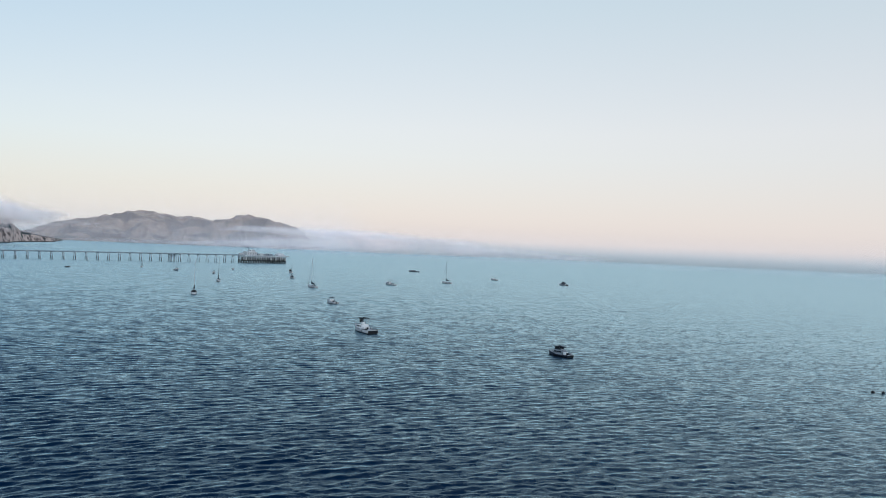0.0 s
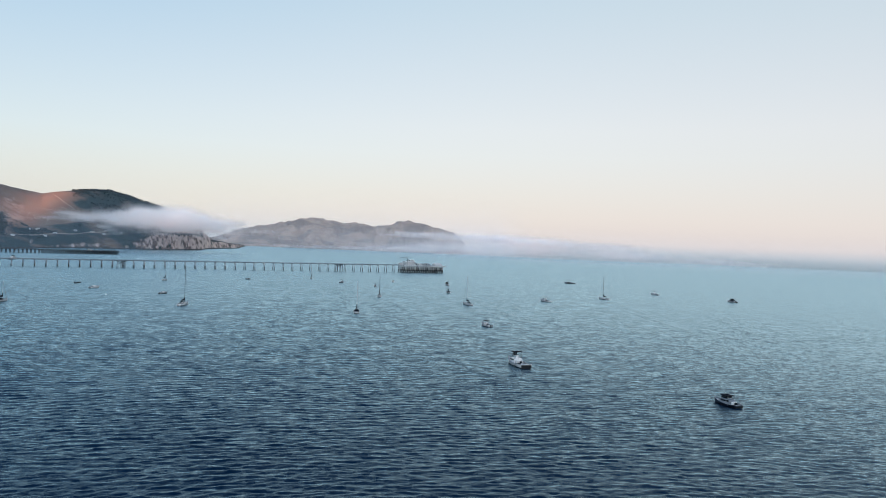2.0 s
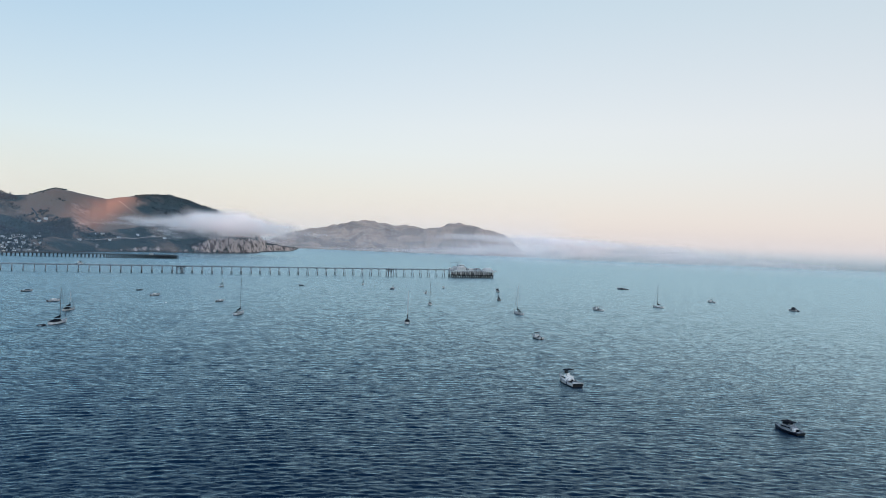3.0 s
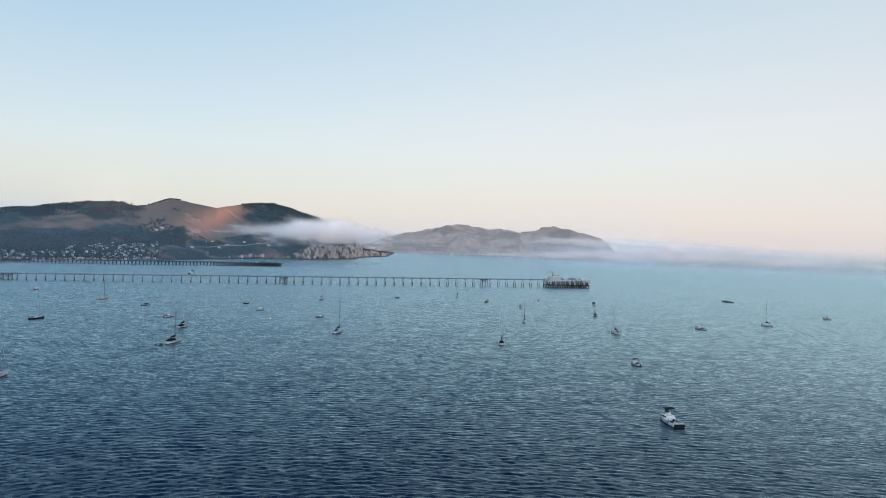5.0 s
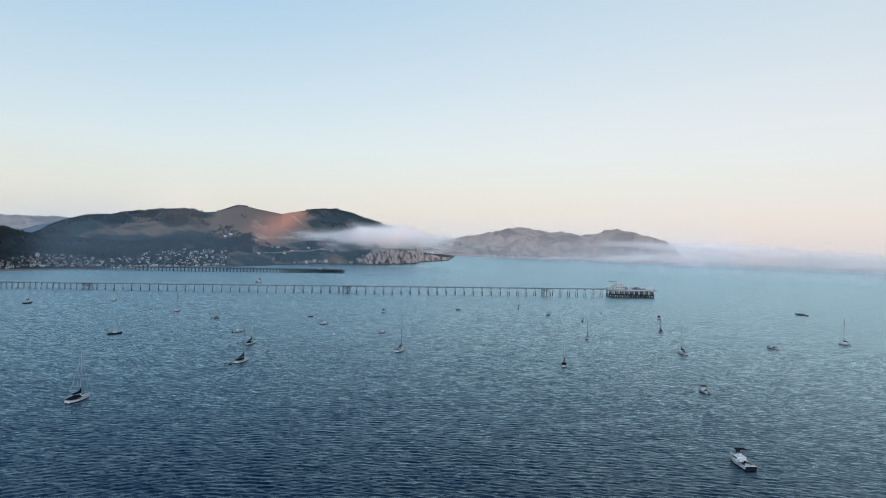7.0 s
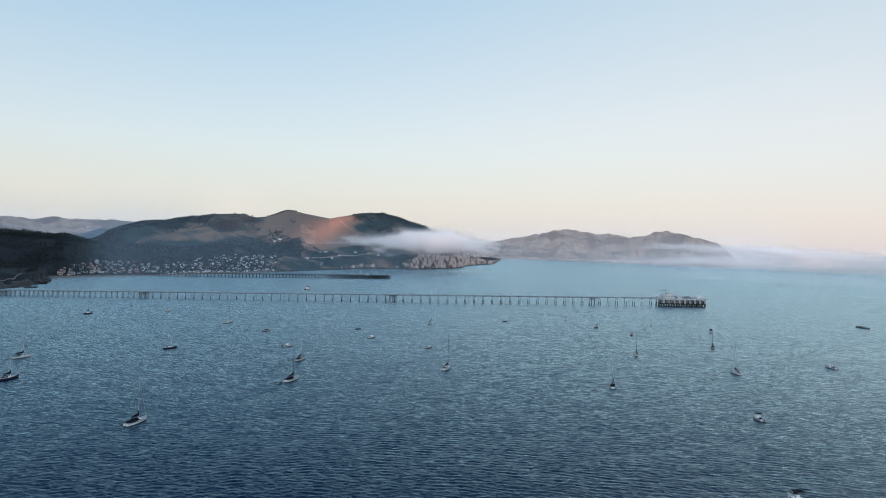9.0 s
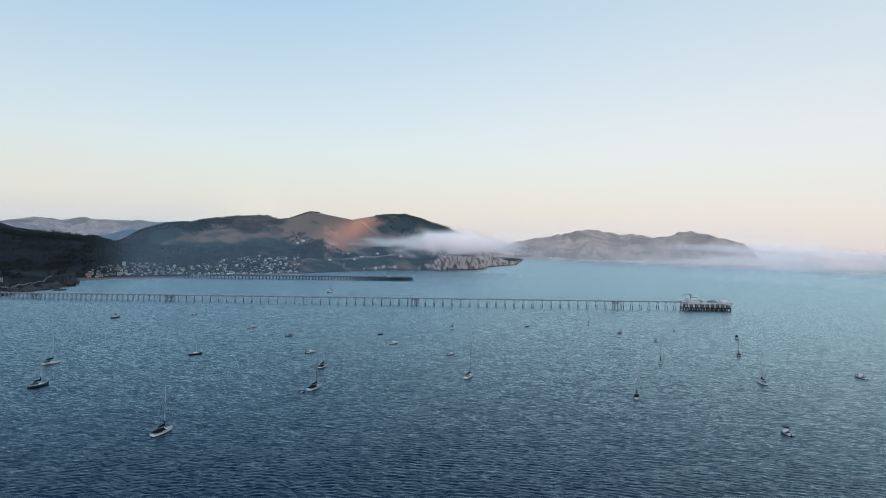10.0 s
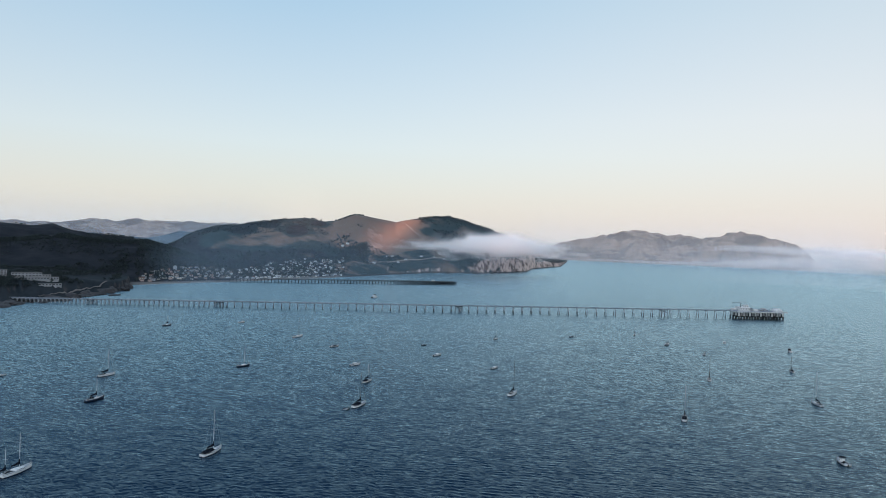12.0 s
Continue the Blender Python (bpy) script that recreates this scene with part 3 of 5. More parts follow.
# unseen ridge added behind the camera to shade all but one slope; its saddle lets the low sun through
sx_, sy_ = math.sin(radians(SUN_AZ)), math.cos(radians(SUN_AZ))
tx_, ty_ = at_az(-21.8, 1970.0)
tz_ = float(land_height(np.array([-21.8]), np.array([1970.0]))[0])
AWAY = 8000
RIDGE_TOP = tz_ + AWAY * math.tan(SUN_ELEV) + 700
U, V = np.meshgrid(np.linspace(-12000, 12000, 1100), np.linspace(-1500, 1500, 40), indexing="ij")
WX, WY = tx_ + AWAY * sx_ + V * sx_ - U * sy_, ty_ + AWAY * sy_ + V * sy_ + U * sx_
saddle = np.exp(-np.abs((U - 8 + 15 * fbm(U * 0.01, V * 0, 3, 2)) / 60) ** 3)
WZ = step(0, 1, 1 - np.abs(V) / 1500) * (RIDGE_TOP - 765 * saddle) * (1 + 0.02 * fbm(WX * 0.004, WY * 0.004, 4, 41))
tagged(grid_mesh("hill_sun_blocker", WX, WY, WZ, M_LAND), "unseen ridge added behind the harbour, its notch letting the sun through", "hills", kind="structure")


def track(name, label, points, width, mat):
    """A worn track draped over the hillside."""
    t = np.linspace(0, 1, 60)
    p = np.array(points, float)
    u = np.linspace(0, 1, len(p))
    az, r = np.interp(t, u, p[:, 0]), np.interp(t, u, p[:, 1]) + 3 * fbm(t * 9, t * 0, 3, 5)
    x, y = at_az(az, r)
    nx, ny = np.gradient(y), -np.gradient(x)
    n = np.hypot(nx, ny)
    W = np.linspace(-0.5, 0.5, 4) * width
    X, Y = x[:, None] + (nx / n)[:, None] * W, y[:, None] + (ny / n)[:, None] * W
    Z = land_height(np.degrees(np.arctan2(X, Y)), np.hypot(X, Y)) + 1.1
    tagged(grid_mesh(name, X, Y, Z, mat), label, "track", kind="structure")


track("road_hill_track", "pale dirt track down the bare slope", [(-20.5, 2085), (-20.1, 2050), (-19.73, 2024), (-19.1, 2000), (-18.7, 1985)], 4.0, M_TRACK)
track("road_hedge_line", "dark scrubby hedge line down the slope", [(-26.1, 1880), (-25.71, 1800), (-25.3, 1750)], 3.0, M_TREES)
track("road_bluff_ledge", "pale sandy ledge along the edge of the bluff", [(-47.6, 932), (-46.2, 950), (-44.8, 1003), (-43.8, 1036), (-43.2, 1060)], 2.4, M_LEDGE)
track("road_coast", "pale road along the terrace above the cliffs", [(-27.5, 1560), (-25.5, 1640), (-23.5, 1690), (-21.5, 1760), (-19.0, 1860), (-17.0, 1930)], 5.0, M_TRACK)

# thin line of foam where the swell meets the beach
SA, SV = np.meshgrid(np.linspace(-41.0, -27.5, 160), np.linspace(0, 1, 4), indexing="ij")
edge_r = along(SHORE, SA) + 14 * fbm(SA * 1.3, SA * 0 + 2.5, 5, 11) - 1.5 - 5 * SV * (0.7 + 0.5 * fbm(SA * 2.0, SA * 0, 3, 9))
fx, fy = at_az(SA, edge_r)
tagged(grid_mesh("water_surf", fx, fy, 0.14 - 0.08 * SV, M_FOAM), "thin white line of surf along the beach", "surf", kind="structure")

# ---- fog ----
def fog_sheet(az0, az1, r, z0, z1, mat, name="fog_bank", label="", drift=0.0):
    az = np.linspace(az0, az1, 40)
    A, V = np.meshgrid(az, np.linspace(0, 1, 8), indexing="ij")
    x, y = at_az(A, r + drift * (A - az0) / (az1 - az0))
    ob = grid_mesh(name, x, y, z0 + (z1 - z0) * V, mat)
    return tagged(ob, label, "fog", kind="stuff")


def fog_bank(label, puffs, flecks, size, seed, mat):
    """A bank of vapour: puffs of tiny flecks, thick in their middles and thinning outwards."""
    rng = np.random.RandomState(seed)
    p = np.array(puffs)
    weight = p[:, 3] * p[:, 5] * p[:, 6]
    which = rng.choice(len(p), flecks, p=weight / weight.sum())
    az, r, z, wide, deep, tall = (p[which, k] for k in range(6))
    x, y = at_az(az, r)
    g = rng.normal(0, 1, (flecks, 3)) * (0.3 + 0.7 * rng.rand(flecks, 1))
    g = 2.2 * np.tanh(g / 2.2)
    a = np.radians(az)
    side, away = g[:, 0] * wide, g[:, 1] * deep
    cen = np.stack([x + side * np.cos(a) + away * np.sin(a), y - side * np.sin(a) + away * np.cos(a), np.maximum(z + np.where(g[:, 2] < 0, 0.8, 1.0) * g[:, 2] * tall, 3)], -1)
    co = (cen[:, None, :] + rng.normal(0, 0.62 * size, (flecks, 3, 3))).reshape(-1, 3).astype(np.float32)
    me = bpy.data.meshes.new("fog_bank")
    me.vertices.add(len(co)), me.vertices.foreach_set("co", co.ravel())
    me.loops.add(len(co)), me.loops.foreach_set("vertex_index", np.arange(len(co), dtype=np.int32))
    me.polygons.add(flecks), me.polygons.foreach_set("loop_start", np.arange(0, len(co), 3, dtype=np.int32))
    me.update(calc_edges=True)
    me.materials.append(mat)
    return tagged(new("fog_bank", me), label, "fog", kind="stuff")


# heading, distance, height, width, depth and height of a puff, and how thick it is
puff_rng = random.Random(8)
puffs = []
for k in range(120):
    az = puff_rng.triangular(-22.3, -5.8, -13.0)
    swell = math.exp(-((az + 12.6) / 4.2) ** 2)
    top = puff_rng.uniform(-1, 1)
    tall = (6 + 9 * swell) * puff_rng.uniform(0.6, 1.2)
    puffs.append((az, float(np.interp(az, [-23, -18, -14, -10, -6], [1690, 1770, 1850, 1985, 2050])) + puff_rng.uniform(-70, 30), 70 + 5 * swell + top * (6 + 17 * swell) - 1.2 * max(0, az + 9), 26 * puff_rng.uniform(0.6, 1.5), 25, tall, 0.45 + 0.75 * swell))
for k in range(26):
    # ragged wisps under the bank
    az = puff_rng.uniform(-17.5, -8.0)
    puffs.append((az, float(np.interp(az, [-18, -14, -10, -6], [1770, 1850, 1985, 2050])) + puff_rng.uniform(-60, 10), puff_rng.uniform(38, 56), 22 * puff_rng.uniform(0.6, 1.6), 20, puff_rng.uniform(4, 9), puff_rng.uniform(0.15, 0.5)))
fog_bank("low white fog bank clinging to the headland", puffs, 480000, 0.54, 3, M_FLECK)
puffs = []
for k in range(110):
    az = puff_rng.uniform(5.6, 24)
    grow = float(step(5.6, 12, az)) * (1 - 0.6 * float(step(18, 25, az)))
    puffs.append((az, 3800 + puff_rng.uniform(-60, 40), 98 + puff_rng.uniform(-12, 10) - 1.5 * (az - 8), 95 * puff_rng.uniform(0.7, 1.5), 40, 7 + 11 * grow, 0.3 + 0.5 * grow))
for k in range(170):
    az = puff_rng.uniform(-4.5, 34)
    grow = float(step(0, 14, az)) * (1 - float(step(20, 36, az)))
    puffs.append((az, 3830 + puff_rng.uniform(-60, 40), 10 + 34 * grow * puff_rng.uniform(0.3, 1.5), 110 * puff_rng.uniform(0.7, 1.5), 40, 8 + 24 * grow, 0.16 + 0.6 * grow))
fog_bank("thin white fog drifting over the sea", puffs, 400000, 1.2, 5, M_FLECK)
# upright tinted sheets put the paling of distance in front of land and sea
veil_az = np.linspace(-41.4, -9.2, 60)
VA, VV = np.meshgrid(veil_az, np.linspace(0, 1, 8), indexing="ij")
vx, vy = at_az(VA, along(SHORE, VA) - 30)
tagged(grid_mesh("shore_haze", vx, vy, -70 + 285 * VV, M_VEIL), "thin bluish sheet imitating haze before the hills", "haze", kind="stuff")
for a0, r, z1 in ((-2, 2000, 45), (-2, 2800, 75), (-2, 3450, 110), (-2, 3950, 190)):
    fog_sheet(a0, 88, r, -3, z1, M_HAZE, name="sea_haze", label="pale blue-grey sheet imitating haze over the bay")
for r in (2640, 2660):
    fog_sheet(-75, -28, r, -110, 230, M_INLAND, name="sea_haze", label="thin bluish sheet imitating haze before the inland hills")
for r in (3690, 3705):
    fog_sheet(-13, 17, r, -130, 330, M_BLUE, name="sea_haze", label="thin bluish sheet imitating haze before the far hills")
tagged(fog_sheet(-110, 110, 4930, -6, 700, M_BACKDROP, name="backdrop_horizon", label="glowing sheet painted as rose and blue haze along the sea horizon"), kind="structure")


# ---- boats ----
def hull_sections(L, B, F, D, transom=0.75, sheer=0.25, fine=1.6, n=13):
    """Half-breadths from stern (y=-L/2) to bow: rows of (y, half beam, sheer height)."""
    out = []
    for k in range(n):
        u = k / (n - 1)
        b = (transom + (1 - transom) * math.sin(min(1, u / 0.42) * math.pi / 2)) if u < 0.42 else max(0.012, 1 - ((u - 0.42) / 0.58) ** fine)
        out.append((-L / 2 + L * u, b * B / 2, F * (1 + sheer * (1.7 * (u - 0.35)) ** 2 * (1.6 if u > 0.35 else 0.6)), u))
    return out


def hull(root, L, B, F, D, mat, bottom, transom=0.75, sheer=0.4, fine=1.7, stripe=None, flare=1.0):
    S = hull_sections(L, B, F, D, transom, sheer, fine)
    top, low, deck, rail = bmesh.new(), bmesh.new(), bmesh.new(), bmesh.new()
    rake = 0.07 * L

    def y_at(y, u, z, zs):
        return y + (rake * (z / zs) * max(0, u - 0.75) * 4 * 0.5 if z > 0 else -0.02 * L * u)

    sec = []
    for y, b, zs, u in S:
        pts = []
        # black bottom paint carried above the water, also standing in for dark reflections
        for z, k in ((zs, 1.0), (0.55 * zs, 0.96 - 0.10 * u * flare), (0.24, 0.89 - 0.20 * u * flare)):
            pts.append((b * k, y_at(y, u, z, zs), z))
        sec.append([(-x, yy, z) for x, yy, z in pts] + [])
    loft(top, [[(-p[0], p[1], p[2]) for p in s] for s in sec], cap=False)
    loft(top, [list(reversed(s)) for s in sec], cap=False)
    s0 = sec[0]
    top.faces.new([top.verts.new(p) for p in s0] + [top.verts.new((-p[0], p[1], p[2])) for p in reversed(s0)])
    lows = []
    for (y, b, zs, u), s in zip(S, sec):
        p = s[-1]
        keel = -D * (0.5 + 0.5 * math.sin(math.pi * min(1, u * 0.9 + 0.1)))
        lows.append([(p[0], p[1], p[2]), (p[0] * 0.8, p[1], -0.3 * D), (0, p[1], keel), (-p[0] * 0.8, p[1], -0.3 * D), (-p[0], p[1], p[2])])
    loft(low, lows)
    loft(deck, [[(s[0][0] * 0.97, s[0][1], s[0][2] - 0.05), (0, s[0][1], s[0][2] + 0.03), (-s[0][0] * 0.97, s[0][1], s[0][2] - 0.05)] for s in sec], cap=False)
    for a, b in zip(sec, sec[1:]):
        for sg in (1, -1):
            rod(rail, (a[0][0] * sg, a[0][1], a[0][2]), (b[0][0] * sg, b[0][1], b[0][2]), 0.032, n=5)
    for bm in (top, low, deck):
        bmesh.ops.remove_doubles(bm, verts=bm.verts, dist=0.0005)
        bmesh.ops.recalc_face_normals(bm, faces=bm.faces)
    part("hull", top, mat, root, smooth=True)
    part("bottom", low, bottom, root, "painted underwater body with a dark edge above water")
    part("deck", deck, M_DECK, root)
    part("toe_rail", rail, stripe or M_TEAK, root)
    return S


def window_strip(parent, xs, y0, y1, z, h, n=3):
    for k in range(n):
        a, b = y0 + (y1 - y0) * (k + 0.12) / n, y0 + (y1 - y0) * (k + 0.88) / n
        for x in xs:
            part("window", box(bmesh.new(), x, (a + b) / 2, z, 0.035, b - a, h), M_GLASS, parent)


def rails(root, S, h=0.6, y_from=-0.5, y_to=0.5):
    bm = bmesh.new()
    prev = None
    for y, b, zs, u in S:
        if not (y_from <= u - 0.5 <= y_to):
            continue
        cur = [(sg * b * 0.94, y, zs) for sg in (1, -1)]
        for i, p in enumerate(cur):
            rod(bm, p, (p[0], p[1], p[2] + h), 0.014, n=4)
            if prev:
                rod(bm, (prev[i][0], prev[i][1], prev[i][2] + h), (p[0], p[1], p[2] + h), 0.010, n=4)
                rod(bm, (prev[i][0], prev[i][1], prev[i][2] + h * 0.5), (p[0], p[1], p[2] + h * 0.5), 0.007, n=4)
        prev = cur
    part("lifelines", bm, M_WIRE, root)


def mast_and_rig(root, L, B, y, top, mat, boom, zd, cover, furl=True, wires=True, name="mast"):
    bm = bmesh.new()
    rod(bm, (0, y, zd - 0.3), (0, y, top), 0.11, 0.075, n=8)
    rod(bm, (0, y, top), (0.0, y, top + 0.7), 0.012, n=4)
    mast = part(name, bm, mat, root)
    for k in ((0.5, 0.75) if top > 13 else (0.6,)):
        z = zd + (top - zd) * k
        part("spreader", rod(bmesh.new(), (-B * 0.28, y - 0.1, z), (B * 0.28, y - 0.1, z), 0.03, n=5), mat, mast)
    if boom:
        bb = bmesh.new()
        rod(bb, (0, y - 0.15, zd + 1.15), (0, y - boom, zd + 1.25), 0.06, n=6)
        bo = part("boom", bb, mat, mast)
        if cover:
            cv = bmesh.new()
            n = 7
            secs = []
            for k in range(n):
                u = k / (n - 1)
                w, hh = 0.42 - 0.22 * u, 0.85 * (1 - u) ** 0.8 + 0.32 + 0.04 * math.sin(9 * u)
                yy, z0 = y - 0.05 - (boom - 0.15) * u, zd + 1.12 + 0.1 * u
                secs.append([(w * math.sin(a) * (1 - 0.35 * max(0, math.cos(a))), yy, z0 + hh * (0.5 + 0.5 * math.cos(a))) for a in [j * math.tau / 10 for j in range(10)] + [0]])
            loft(cv, secs)
            rod(cv, (0, y - 0.1, zd + 1.5), (0, y - 0.12, zd + 3.2), 0.30, 0.14, n=7)
            part("sail_cover", cv, cover, bo, "dark canvas sail cover", smooth=True)
    if wires:
        w = bmesh.new()
        rod(w, (0, L * 0.49, zd), (0, y, top - 0.2), 0.07 if furl else 0.02, 0.03 if furl else 0.02, n=5)
        part("forestay", w, M_DARKMAST if furl else M_WIRE, mast)
        w = bmesh.new()
        rod(w, (0, -L * 0.49, zd), (0, y, top - 0.1), 0.013, n=4)
        for sg in (1, -1):
            z = zd + (top - zd) * 0.62
            rod(w, (sg * B * 0.44, y - 0.2, zd), (sg * B * 0.28, y - 0.1, z), 0.013, n=4)
            rod(w, (sg * B * 0.28, y - 0.1, z), (0, y, top - 0.3), 0.013, n=4)
        part("shrouds", w, M_WIRE, mast)
    return mast


def sailboat(x, y, head, L, top, label, hull_mat=None, cover=None, spar=None, bottom=None, dodger=True, mizzen=0, furl=True, boom=0.36, tilt=0.0, tent=False):
    root = thing("sailboat", label, "sailboat", "moored boats")
    B, F = 0.30 * L, 0.088 * L
    S = hull(root, L, B, F, 0.06 * L, hull_mat or M_WHITE, bottom or M_BLACK, transom=0.62)
    zd = F
    cab = bmesh.new()
    loft(cab, [[(-w, yy, zd - 0.05), (-w * 0.86, yy, zd + h), (-w * 0.3, yy, zd + h + 0.07), (w * 0.3, yy, zd + h + 0.07), (w * 0.86, yy, zd + h), (w, yy, zd - 0.05)]
               for yy, w, h in ((-0.10 * L, B * 0.32, 0.46), (0.02 * L, B * 0.33, 0.46), (0.14 * L, B * 0.27, 0.40), (0.27 * L, B * 0.15, 0.20), (0.30 * L, B * 0.10, 0.02))])
    bmesh.ops.recalc_face_normals(cab, faces=cab.faces)
    c = part("cabin", cab, M_WHITE, root)
    window_strip(c, (-B * 0.305, B * 0.305), -0.08 * L, 0.13 * L, zd + 0.25, 0.14)
    ck = bmesh.new()
    box(ck, 0, -0.28 * L, zd + 0.10, B * 0.52, 0.26 * L, 0.26)
    coam = part("cockpit_coaming", ck, M_DECK, root)
    # no well is cut here; the dark slab's colour supplies its shade
    ck = bmesh.new()
    box(ck, 0, -0.28 * L, zd + 0.24, B * 0.46, 0.24 * L, 0.05)
    part("cockpit_dark_slab", ck, M_RUBBER, coam, "dark slab standing in for the shaded cockpit well")
    wh = bmesh.new()
    ring = [(0.42 * math.cos(a), -0.35 * L, zd + 0.75 + 0.42 * math.sin(a)) for a in [j * math.tau / 12 for j in range(13)]]
    for p, q in zip(ring, ring[1:]):
        rod(wh, p, q, 0.02, n=4)
    rod(wh, (0, -0.36 * L, zd + 0.2), (0, -0.36 * L, zd + 0.8), 0.07, n=6)
    part("steering_wheel", wh, M_WIRE, coam)
    if dodger:
        d = bmesh.new()
        loft(d, [[(B * 0.30 * math.cos(a), yy, zd + 0.42 + h * math.sin(a)) for a in [math.pi * j / 8 for j in range(9)]]
                 for yy, h in ((-0.20 * L, 0.85), (-0.13 * L, 0.88), (-0.06 * L, 0.25))], cap=False)
        part("dodger", d, cover or M_CANVAS, root, "dark canvas spray hood")
    if tent:
        d = bmesh.new()
        loft(d, [[(B * ww * math.cos(a), yy * L, zd + 0.22 + h * math.sin(a) ** 0.8) for a in [math.pi * j / 8 for j in range(9)]]
                 for yy, ww, h in ((-0.44, 0.26, 0.35), (-0.36, 0.36, 0.62), (-0.24, 0.40, 0.78), (-0.10, 0.38, 0.85), (0.03, 0.33, 0.80), (0.07, 0.28, 0.45))])
        bmesh.ops.recalc_face_normals(d, faces=d.faces)
        part("cockpit_cover", d, cover or M_CANVAS, root, "dark canvas cockpit cover", smooth=True)
    rails(root, S)
    mast_and_rig(root, L, B, 0.10 * L, top, spar or M_ALU, boom * L, zd + 0.35, cover or M_CANVAS, furl)
    if mizzen:
        mast_and_rig(root, L, B, -0.36 * L, mizzen, spar or M_ALU, 0.2 * L, zd, cover or M_CANVAS, False, False, "mizzen_mast")
    rd = bmesh.new()
    box(rd, 0, -0.5 * L - 0.02, 0.15, 0.06, 0.3, 0.7)
    part("rudder", rd, bottom or M_BLACK, root)
    root.matrix_world = pose(x, y, 0, 0, tilt, -head)
    return root


def motorboat(x, y, head, L, label, style="cabin", hull_mat=None, top_mat=None, bottom=None, poles=0, height=1.0, name="motorboat", beam=0.33):
    root = thing(name, label, "boat", "moored boats")
    B, F = beam * L, 0.078 * L * height
    S = hull(root, L, B, F, 0.05 * L, hull_mat or M_WHITE, bottom or M_BLACK, transom=0.9, sheer=0.45, fine=2.2, stripe=M_BLACK)
    zd = F
    tm = top_mat or M_WHITE
    h = {"open": 0.10, "hardtop": 0.08}.get(style, 0.135) * L * height
    y0, y1 = {"cabin": (-0.12, 0.24), "fly": (-0.22, 0.22), "hardtop": (-0.05, 0.25), "open": (0.0, 0.12), "pilot": (0.02, 0.28), "low": (-0.1, 0.2)}[style]
    if style == "low":
        h *= 0.6
    cab = bmesh.new()
    w = B * 0.36
    loft(cab, [[(-ww, yy, zd - 0.1), (-ww * 0.9, yy + dy, zd + hh), (0, yy + dy, zd + hh * 1.05), (ww * 0.9, yy + dy, zd + hh), (ww, yy, zd - 0.1)]
               for yy, ww, hh, dy in ((y0 * L, w, h, 0.0), ((y0 * 0.5 + y1 * 0.5) * L, w, h, 0.0), (y1 * L, w * 0.85, h * 0.95, -0.05 * L), ((y1 + 0.03) * L, w * 0.8, h * 0.35, -0.01 * L), ((y1 + 0.14) * L, w * 0.4, 0.05, 0))])
    bmesh.ops.recalc_face_normals(cab, faces=cab.faces)
    c = part("cabin", cab, tm, root)
    window_strip(c, (-w * 0.965, w * 0.965), (y0 + 0.02) * L, (y1 - 0.06) * L, zd + h * 0.66, h * 0.34)
    ws = bmesh.new()
    box(ws, 0, (y1 - 0.005) * L - 0.02 * L, zd + h * 0.70, w * 1.3, 0.05, h * 0.34)
    part("windscreen", ws, M_GLASS, c)
    if style in ("hardtop", "fly", "open"):
        hz = {"hardtop": 2.7 * h, "fly": 1.75 * h, "open": 1.75 * h}[style]
        yc, ly = {"hardtop": (0.04, 0.20), "fly": (0.0, 0.36), "open": (0.0, 0.24)}[style]
        zb = zd + (h if style != "open" else 0.1)
        for sx in (-1, 1):
            for yy in (yc - ly * 0.38, yc + ly * 0.38):
                part("roof_post", rod(bmesh.new(), (sx * w * 0.8, yy * L, zb), (sx * w * 0.75, yy * L - 0.02 * L, zd + hz), 0.05, n=5), M_WIRE, root)
        rf = bmesh.new()
        box(rf, 0, yc * L, zd + hz + 0.06, w * 2.1, ly * L, 0.16, taper=0.92)
        roof = part("hardtop", rf, M_CANVAS, root, "dark canvas roof")
        part("radar_dome", rod(bmesh.new(), (0, yc * L, zd + hz + 0.14), (0, yc * L, zd + hz + 0.38), 0.30, 0.22, n=10), M_CANVAS, roof)
        if style == "hardtop":
            bk = bmesh.new()
            box(bk, 0, (yc + 0.02) * L, zd + h + 0.2 * (hz - h), w * 0.7, ly * L * 0.4, 0.4 * (hz - h), taper=0.9)
            part("helm_console", bk, tm, root)
            bk = bmesh.new()
            box(bk, 0, (yc + 0.11) * L, zd + h + 0.62 * (hz - h), w * 0.9, 0.05, 0.6 * (hz - h))
            part("helm_screen", bk, M_GLASS, root)
        if style == "fly":
            for sx in (-1, 1):
                part("side_screen", box(bmesh.new(), sx * w * 0.76, (yc + 0.02) * L, zd + h + 0.5 * (hz - h), 0.05, ly * L * 0.62, 0.7 * (hz - h)), M_GLASS, root)
            part("front_screen", box(bmesh.new(), 0, (yc + 0.14) * L, zd + h + 0.5 * (hz - h), w * 1.4, 0.05, 0.7 * (hz - h)), M_GLASS, root)
            part("wheelhouse", box(bmesh.new(), 0, (yc - 0.02) * L, zd + h + 0.2 * (hz - h), w * 1.48, ly * L * 0.7, 0.4 * (hz - h)), tm, root)
    if style in ("hardtop", "fly", "cabin"):
        tr = bmesh.new()
        box(tr, 0, -0.5 * L - 0.03, F * 0.55, B * 0.84, 0.06, F * 0.8)
        part("transom_panel", tr, M_BLACK, root, "dark transom")
        for sx in (-1, 1):
            part("fender", rod(bmesh.new(), (sx * B * 0.49, -0.2 * L, F * 0.95), (sx * B * 0.49, -0.2 * L, F * 0.35), 0.12, n=8), M_NAVY, root)
